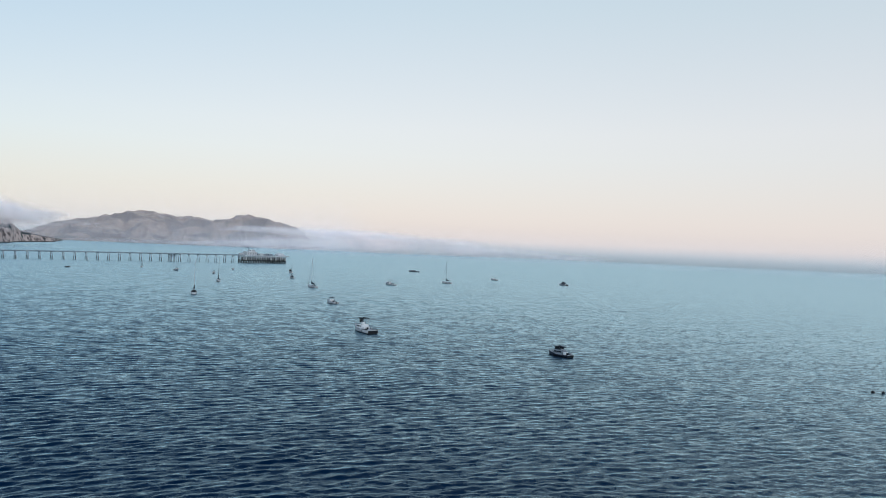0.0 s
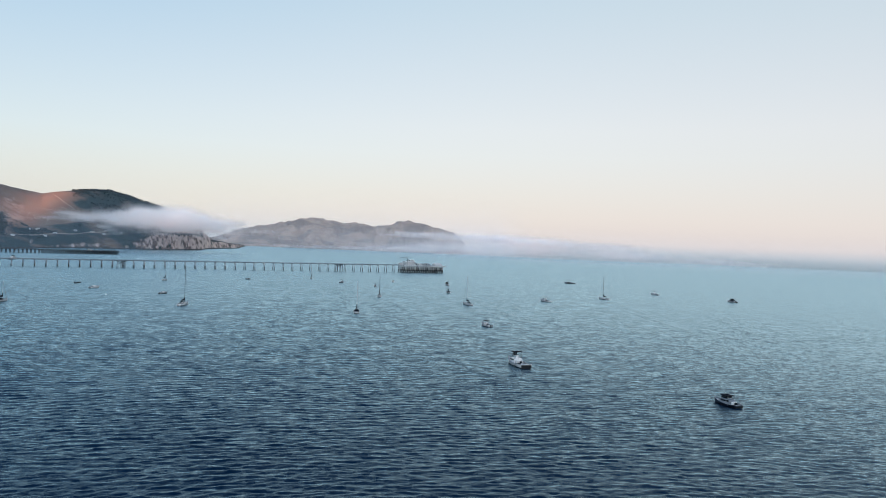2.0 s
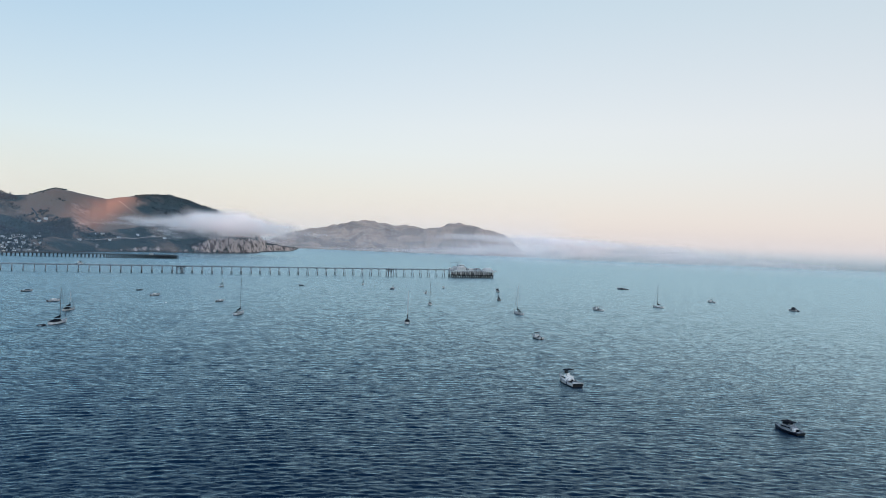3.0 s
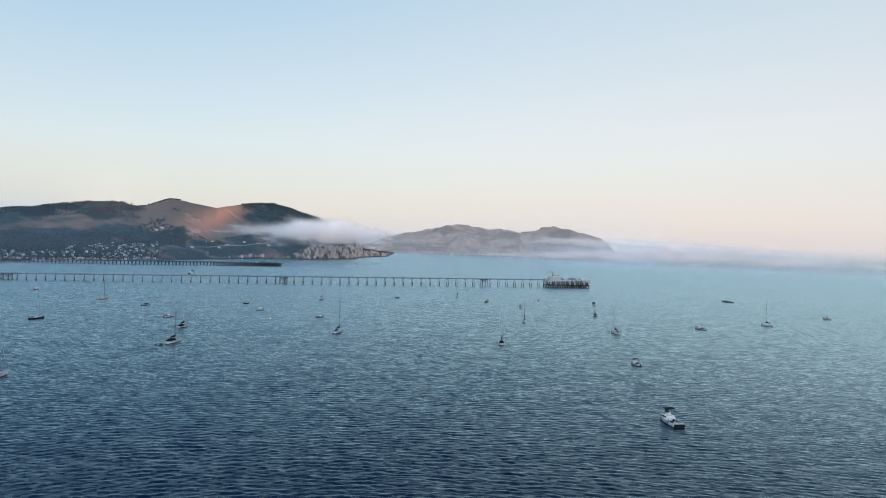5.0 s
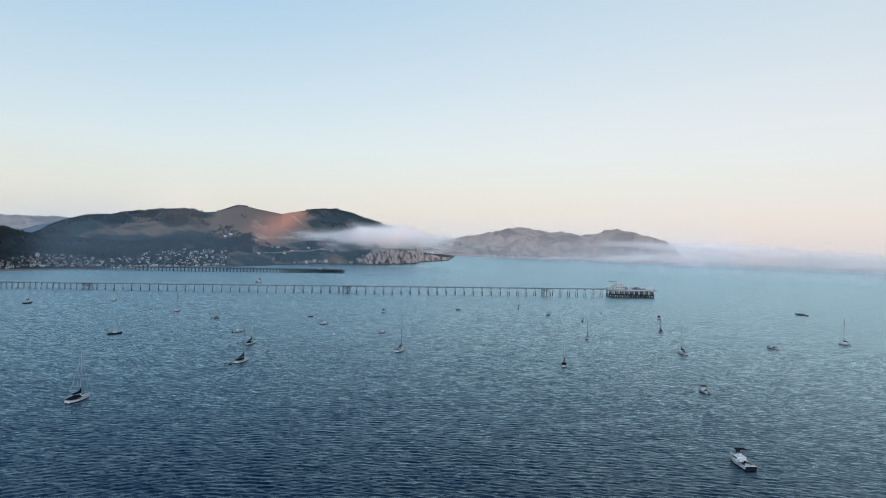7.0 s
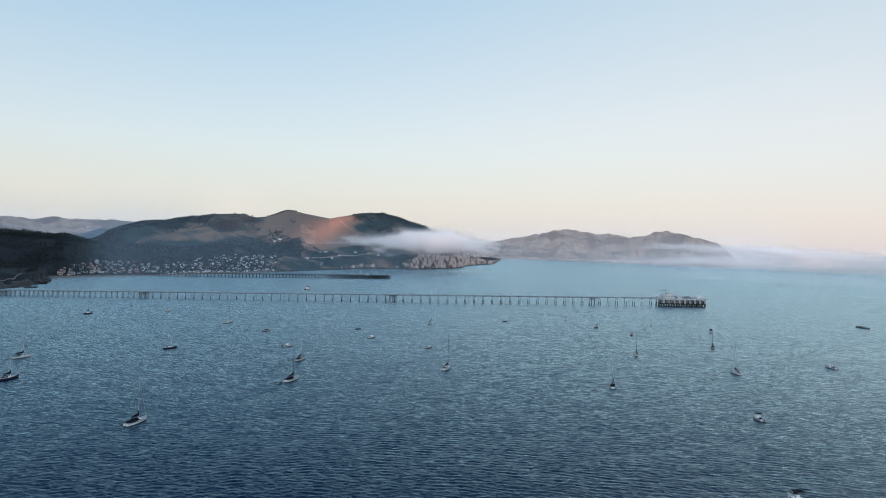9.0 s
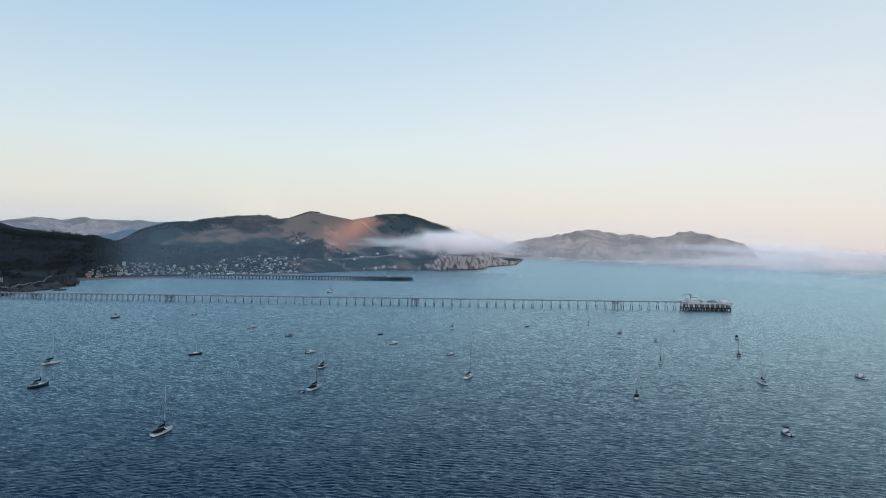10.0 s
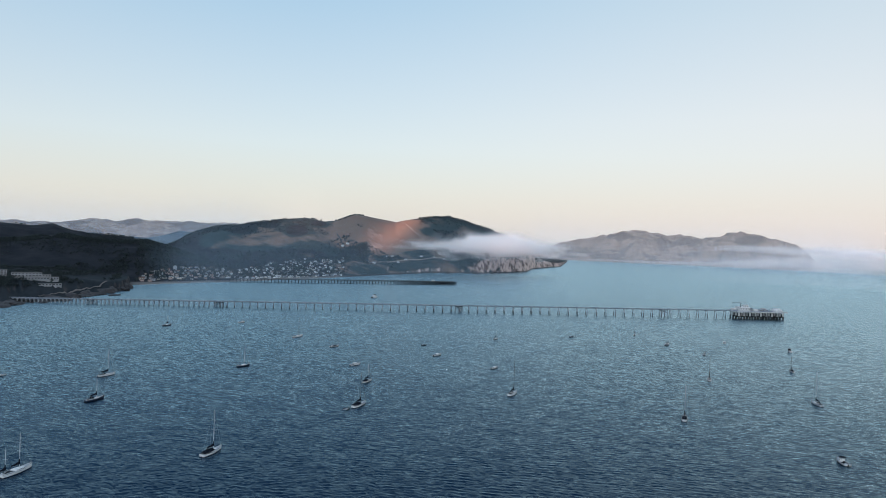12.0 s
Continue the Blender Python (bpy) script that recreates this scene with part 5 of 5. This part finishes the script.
for k in range(41):
    for q in (-6.8, -3.3, 3.3, 6.8):
        if src is None:
            src = part("fender_post", rod(bmesh.new(), (0, 0, -3), (0, 0, A_DECK - 0.6), 0.38, n=6), M_TIMBER, pier2)
            o = src
        else:
            o = new("fender_post", src.data)
        o.parent, o.location = pier2, (A_LEN - 120 + k * 3, q, 0)
for k in range(8):
    bm = bmesh.new()
    x = A_LEN - 10 - 14 * k
    rod(bm, (x, 6.9, A_DECK), (x, 6.9, A_DECK + 5.0), 0.08, n=5)
    box(bm, x, 6.5, A_DECK + 5.0, 0.2, 0.9, 0.12)
    part("lamp_post", bm, M_TIMBER, pier2)
part("hoist_shed", box(bmesh.new(), A_LEN - 46, 2, A_DECK + 1.4, 7, 4, 2.8, bevel=0.05), M_CONC, pier2)

# ---- town ----
town_rng = random.Random(12)


def ground_z(x, y):
    return float(land_height(np.array([math.degrees(math.atan2(x, y))]), np.array([math.hypot(x, y)]))[0])


def house(sx, sy, storeys, wall, roof, rise, label):
    """A house of its own with walls, roof, windows, door and chimney, standing at the origin."""
    root = thing("house", label, "house", "houses of the beach town")
    h = 2.9 * storeys
    part("wall", box(bmesh.new(), 0, 0, h / 2 - 1.5, sx, sy, h + 3), wall, root)
    bm = bmesh.new()
    o = 0.5
    if rise > 0.5:
        loft(bm, [[(e, -sy / 2 - o, h - 0.1), (e, 0, h + rise), (e, sy / 2 + o, h - 0.1), (e, sy / 2 + o, h - 0.32), (e, 0, h + rise - 0.25), (e, -sy / 2 - o, h - 0.32), (e, -sy / 2 - o, h - 0.1)] for e in (-sx / 2 - o, sx / 2 + o)])
        bmesh.ops.recalc_face_normals(bm, faces=bm.faces)
        gb = bmesh.new()
        for e in (-sx / 2 + 0.05, sx / 2 - 0.05):
            gb.faces.new([gb.verts.new(p) for p in ((e, -sy / 2, h), (e, sy / 2, h), (e, 0, h + rise - 0.3))])
        part("gable", gb, wall, root)
    else:
        box(bm, 0, 0, h + 0.2, sx + 0.5, sy + 0.5, 0.4)
    part("roof", bm, roof, root)
    n = max(2, int(sx / 3.4))
    for st in range(storeys):
        for k in range(n):
            xx = -sx / 2 + (k + 0.5) * sx / n
            part("window", box(bmesh.new(), xx, -sy / 2 - 0.02, 2.9 * st + 1.55, 1.5, 0.10, 1.3), M_GLASS, root)
    part("door", box(bmesh.new(), sx * 0.06 + 1.0, -sy / 2 - 0.03, 1.05, 1.0, 0.1, 2.1), M_TIMBER, root)
    part("chimney", box(bmesh.new(), sx * 0.25, sy * 0.15, h + rise * 0.6 + 0.6, 0.8, 0.8, 1.8), wall, root)
    return root


KINDS = [(13, 9, 2, 0, M_SHINGLE, 2.4, "white two-storey house with grey gable roof"), (11, 8, 1, 1, M_SHINGLE, 2.2, "cream bungalow with grey gable roof"),
         (15, 10, 2, 0, M_STEEL, 0.3, "white flat-roofed two-storey house"), (12, 9, 2, 2, M_TILE, 2.2, "tan house with red tiled roof"),
         (14, 9, 3, 3, M_SHINGLE, 2.6, "grey three-storey house on the slope"), (18, 11, 2, 1, M_STEEL, 0.3, "long cream flat-roofed building"),
         (12, 8, 2, 4, M_TILE, 2.0, "pink stucco house with red tiled roof"), (10, 8, 2, 0, M_TILE, 2.3, "small white house with red tiled roof")]
models = []
for sx, sy, st, w, roof, rise, label in KINDS:
    models.append(house(sx, sy, st, M_STUCCO[w], roof, rise, label))
spots = []
for k in range(4000):
    az = town_rng.uniform(-41.0, -25.5)
    shore_r = float(along(SHORE, np.array([az]))[0])
    deep = float(np.interp(az, [-41, -37, -35, -31, -28, -25], [60, 105, 155, 245, 260, 210]))
    r = shore_r + 26 + deep * town_rng.random() ** 1.1
    if az > -28.5 and r > shore_r + 200:
        continue
    x, y = at_az(az, r)
    if any((x - a) ** 2 + (y - b) ** 2 < 9.6 ** 2 for a, b in spots):
        continue
    spots.append((x, y))
    if len(spots) >= 296:
        break
used = set()
for k, (x, y) in enumerate(spots):
    # darker house kinds at the inland end of the beach, paler ones up the slope
    m = town_rng.choice((1, 3, 3, 4, 4, 4, 6, 6, 5) if math.degrees(math.atan2(x, y)) < -35.5 else (0, 0, 0, 0, 1, 2, 2, 2, 3, 4, 5, 7))
    head = -math.degrees(math.atan2(x, y)) + town_rng.choice((0, 0, 90, 20, -25)) + town_rng.uniform(-6, 6)
    at = pose(x, y, ground_z(x, y) - 0.3, 0, 0, head) @ Matrix.Scale(0.66, 4)
    if m not in used:
        used.add(m)
        models[m].matrix_world = at
    else:
        copy_thing(models[m], at)
# houses on the terrace above the cliffs
for az, r in ((-21.9, 1790), (-21.5, 1800), (-21.0, 1770), (-20.4, 1810), (-18.0, 1900), (-17.2, 1905), (-25.6, 1775), (-25.2, 1790), (-23.0, 1700), (-19.1, 1880)):
    x, y = at_az(az, r)
    copy_thing(models[town_rng.choice((0, 2, 5))], pose(x, y, ground_z(x, y) + 0.4, 0, 0, -az + town_rng.uniform(-10, 10)) @ Matrix.Scale(0.75, 4))


# ---- hotel on the bluff ----
def hotel(x, y, z, rot, wings, label):
    root = thing("hotel", label, "hotel")
    for x0, sx, y0, sy, st in wings:
        h = 3.1 * st
        wl = part("wing", box(bmesh.new(), x0, y0, h / 2 - 2, sx, sy, h + 4), M_HOTEL, root)
        part("roof", box(bmesh.new(), x0, y0, h + 0.25, sx + 0.8, sy + 0.8, 0.5), M_SHINGLE, root)
        n = max(2, int(sx / 4.0))
        for s in range(st):
            for k in range(n):
                xx = x0 - sx / 2 + (k + 0.5) * sx / n
                part("window", box(bmesh.new(), xx, y0 - sy / 2 - 0.03, 3.1 * s + 1.4, 2.3, 0.12, 2.0), M_GLASS, wl)
                b = bmesh.new()
                box(b, xx, y0 - sy / 2 - 0.8, 3.1 * s + 0.1, 3.3, 1.5, 0.18)
                box(b, xx, y0 - sy / 2 - 1.5, 3.1 * s + 0.65, 3.3, 0.10, 0.9)
                part("balcony", b, M_HOTEL, wl)
    root.matrix_world = pose(x, y, z, 0, 0, rot) @ Matrix.Scale(0.80, 4)


for az, r, wings, label in ((-47.9, 1010, [(-24, 13, 2, 12, 3), (-10, 14, 0, 12, 3), (4, 13, 3, 12, 3), (17, 12, 1, 11, 2), (-2, 46, -14, 10, 1), (24, 20, -12, 9, 1)], "white stepped hotel with balconies on the bluff"),
                            (-47.2, 975, [(0, 18, 0, 9, 1), (16, 12, 2, 9, 1)], "low white hotel annexe below the main building"),
                            (-50.4, 1015, [(-10, 20, 0, 12, 2), (10, 18, 2, 12, 3)], "white hotel wing among dark trees")):
    x, y = at_az(az, r)
    hotel(x, y, ground_z(x, y) + 0.5, -az, wings, label)


# ---- trees, as far woods ----
def woods(name, label, spots, size, seed, clumps=16):
    """Crowns made of many small ragged clumps of leaves on short trunks, joined."""
    rng = np.random.RandomState(seed)
    p = np.array(spots)
    n = len(p)
    h = size * p[:, 3]
    way = rng.normal(0, 1, (n, clumps, 3))
    way *= (0.45 + 0.55 * rng.rand(n, clumps, 1)) / np.linalg.norm(way, axis=2, keepdims=True)
    wide = (0.42 + 0.30 * rng.rand(n, 1)) * h[:, None]
    cen = p[:, None, :3] + way * np.stack([wide, wide, 0.42 * h[:, None]], -1)
    cen[:, :, 2] += 0.5 * h[:, None]
    leaf = cen[:, :, None, :] + rng.normal(0, 0.15, (n, clumps, 4, 3)) * h[:, None, None, None]
    t = 0.05 * h
    zero = 0 * h
    stem = p[:, None, :3] + np.stack([np.stack([-t, zero, zero - 1], -1), np.stack([t, -t, zero - 1], -1), np.stack([zero, t, zero - 1], -1), np.stack([zero, zero, 0.7 * h], -1)], 1)
    co = np.concatenate([leaf.reshape(-1, 3), stem.reshape(-1, 3)])
    quad = 4 * np.arange(len(co) // 4)[:, None, None]
    tri = (quad + np.array([(0, 1, 2), (0, 2, 3), (0, 1, 3), (1, 2, 3)])[None]).reshape(-1, 3).astype(np.int32)
    me = bpy.data.meshes.new(name)
    me.vertices.add(len(co)), me.vertices.foreach_set("co", co.astype(np.float32).ravel())
    me.loops.add(tri.size), me.loops.foreach_set("vertex_index", tri.ravel())
    me.polygons.add(len(tri)), me.polygons.foreach_set("loop_start", np.arange(0, tri.size, 3, dtype=np.int32))
    me.update(calc_edges=True)
    me.materials.append(M_TREES)
    return tagged(new(name, me), label, "trees", kind="stuff")


tree_rng = np.random.RandomState(6)


def scatter(n, az0, az1, r_of, zmin=2.0, jitter=0.5):
    az = tree_rng.uniform(az0, az1, n)
    r = r_of(az, tree_rng.rand(n))
    x, y = at_az(az, r)
    z = land_height(az, r)
    s = 1 - jitter * tree_rng.rand(n)
    ok = z > zmin
    return list(zip(x[ok], y[ok], z[ok], s[ok]))


def clumped(spots, scale, cut, seed):
    x, y = np.array([p[0] for p in spots]), np.array([p[1] for p in spots])
    keep = fbm(x * scale, y * scale, 4, seed) > cut
    return [p for p, k in zip(spots, keep) if k]


ridge_r = lambda az, u: along(RIDGE, az, 1) - 90 * u ** 2 * 2
bare = lambda spots: [p for p in spots if not (-26.0 < math.degrees(math.atan2(p[0], p[1])) < -19.2 and 1815 < math.hypot(p[0], p[1]) < 2300)]
woods("ridge_oaks", "dark oak trees along the ridge", clumped([p for p in scatter(3600, -38, -11, ridge_r) if not -24.0 < math.degrees(math.atan2(p[0], p[1])) < -19.4], 0.012, -0.06, 3), 4.6, 1)
woods("slope_scrub", "dark scrub oak thickets on the hillside", clumped(bare(scatter(12000, -40, -12, lambda az, u: along(RIDGE, az, 1) - 30 - 430 * u)), 0.006, 0.24, 5), 3.6, 2, 10)
woods("terrace_pines", "dark cypress and pine trees above the town", clumped(bare(scatter(2600, -31, -12, lambda az, u: along(SHORE, az) + 130 + 160 * u)), 0.010, 0.04, 7), 6.5, 3)
woods("town_trees", "dark garden trees between the houses", scatter(2000, -41.3, -25, lambda az, u: along(SHORE, az) + 34 + 330 * u), 6.5, 4)
woods("dark_hill_woods", "dense dark woods on the near hill", clumped(scatter(9500, -62, -37, lambda az, u: np.where(u < 0.3, 1240 + 300 * u, 1400 + 150 * u), jitter=0.6), 0.005, -0.05, 9), 5.5, 5, 12)
woods("back_hill_woods", "dark woods on the hill behind", clumped(scatter(2200, -62, -41, lambda az, u: 2000 + 220 * u), 0.007, 0.0, 13), 6, 6, 12)
woods("bluff_trees", "dark cypress trees round the hotel", clumped(scatter(2600, -62, -41.9, lambda az, u: along(SHORE, az) + 60 + 230 * u, zmin=12), 0.012, -0.2, 11), 5.5, 7)
woods("near_hill_scrub", "dark scrub on the lower slopes of the near hill", clumped(scatter(4200, -62, -39, lambda az, u: 1190 + 250 * u), 0.009, 0.10, 15), 4.2, 8, 10)
woods("summit_oaks", "dark oak trees beside the summit", scatter(110, -26.3, -23.9, lambda az, u: along(RIDGE, az, 1) - 4 - 26 * u), 4.4, 9)
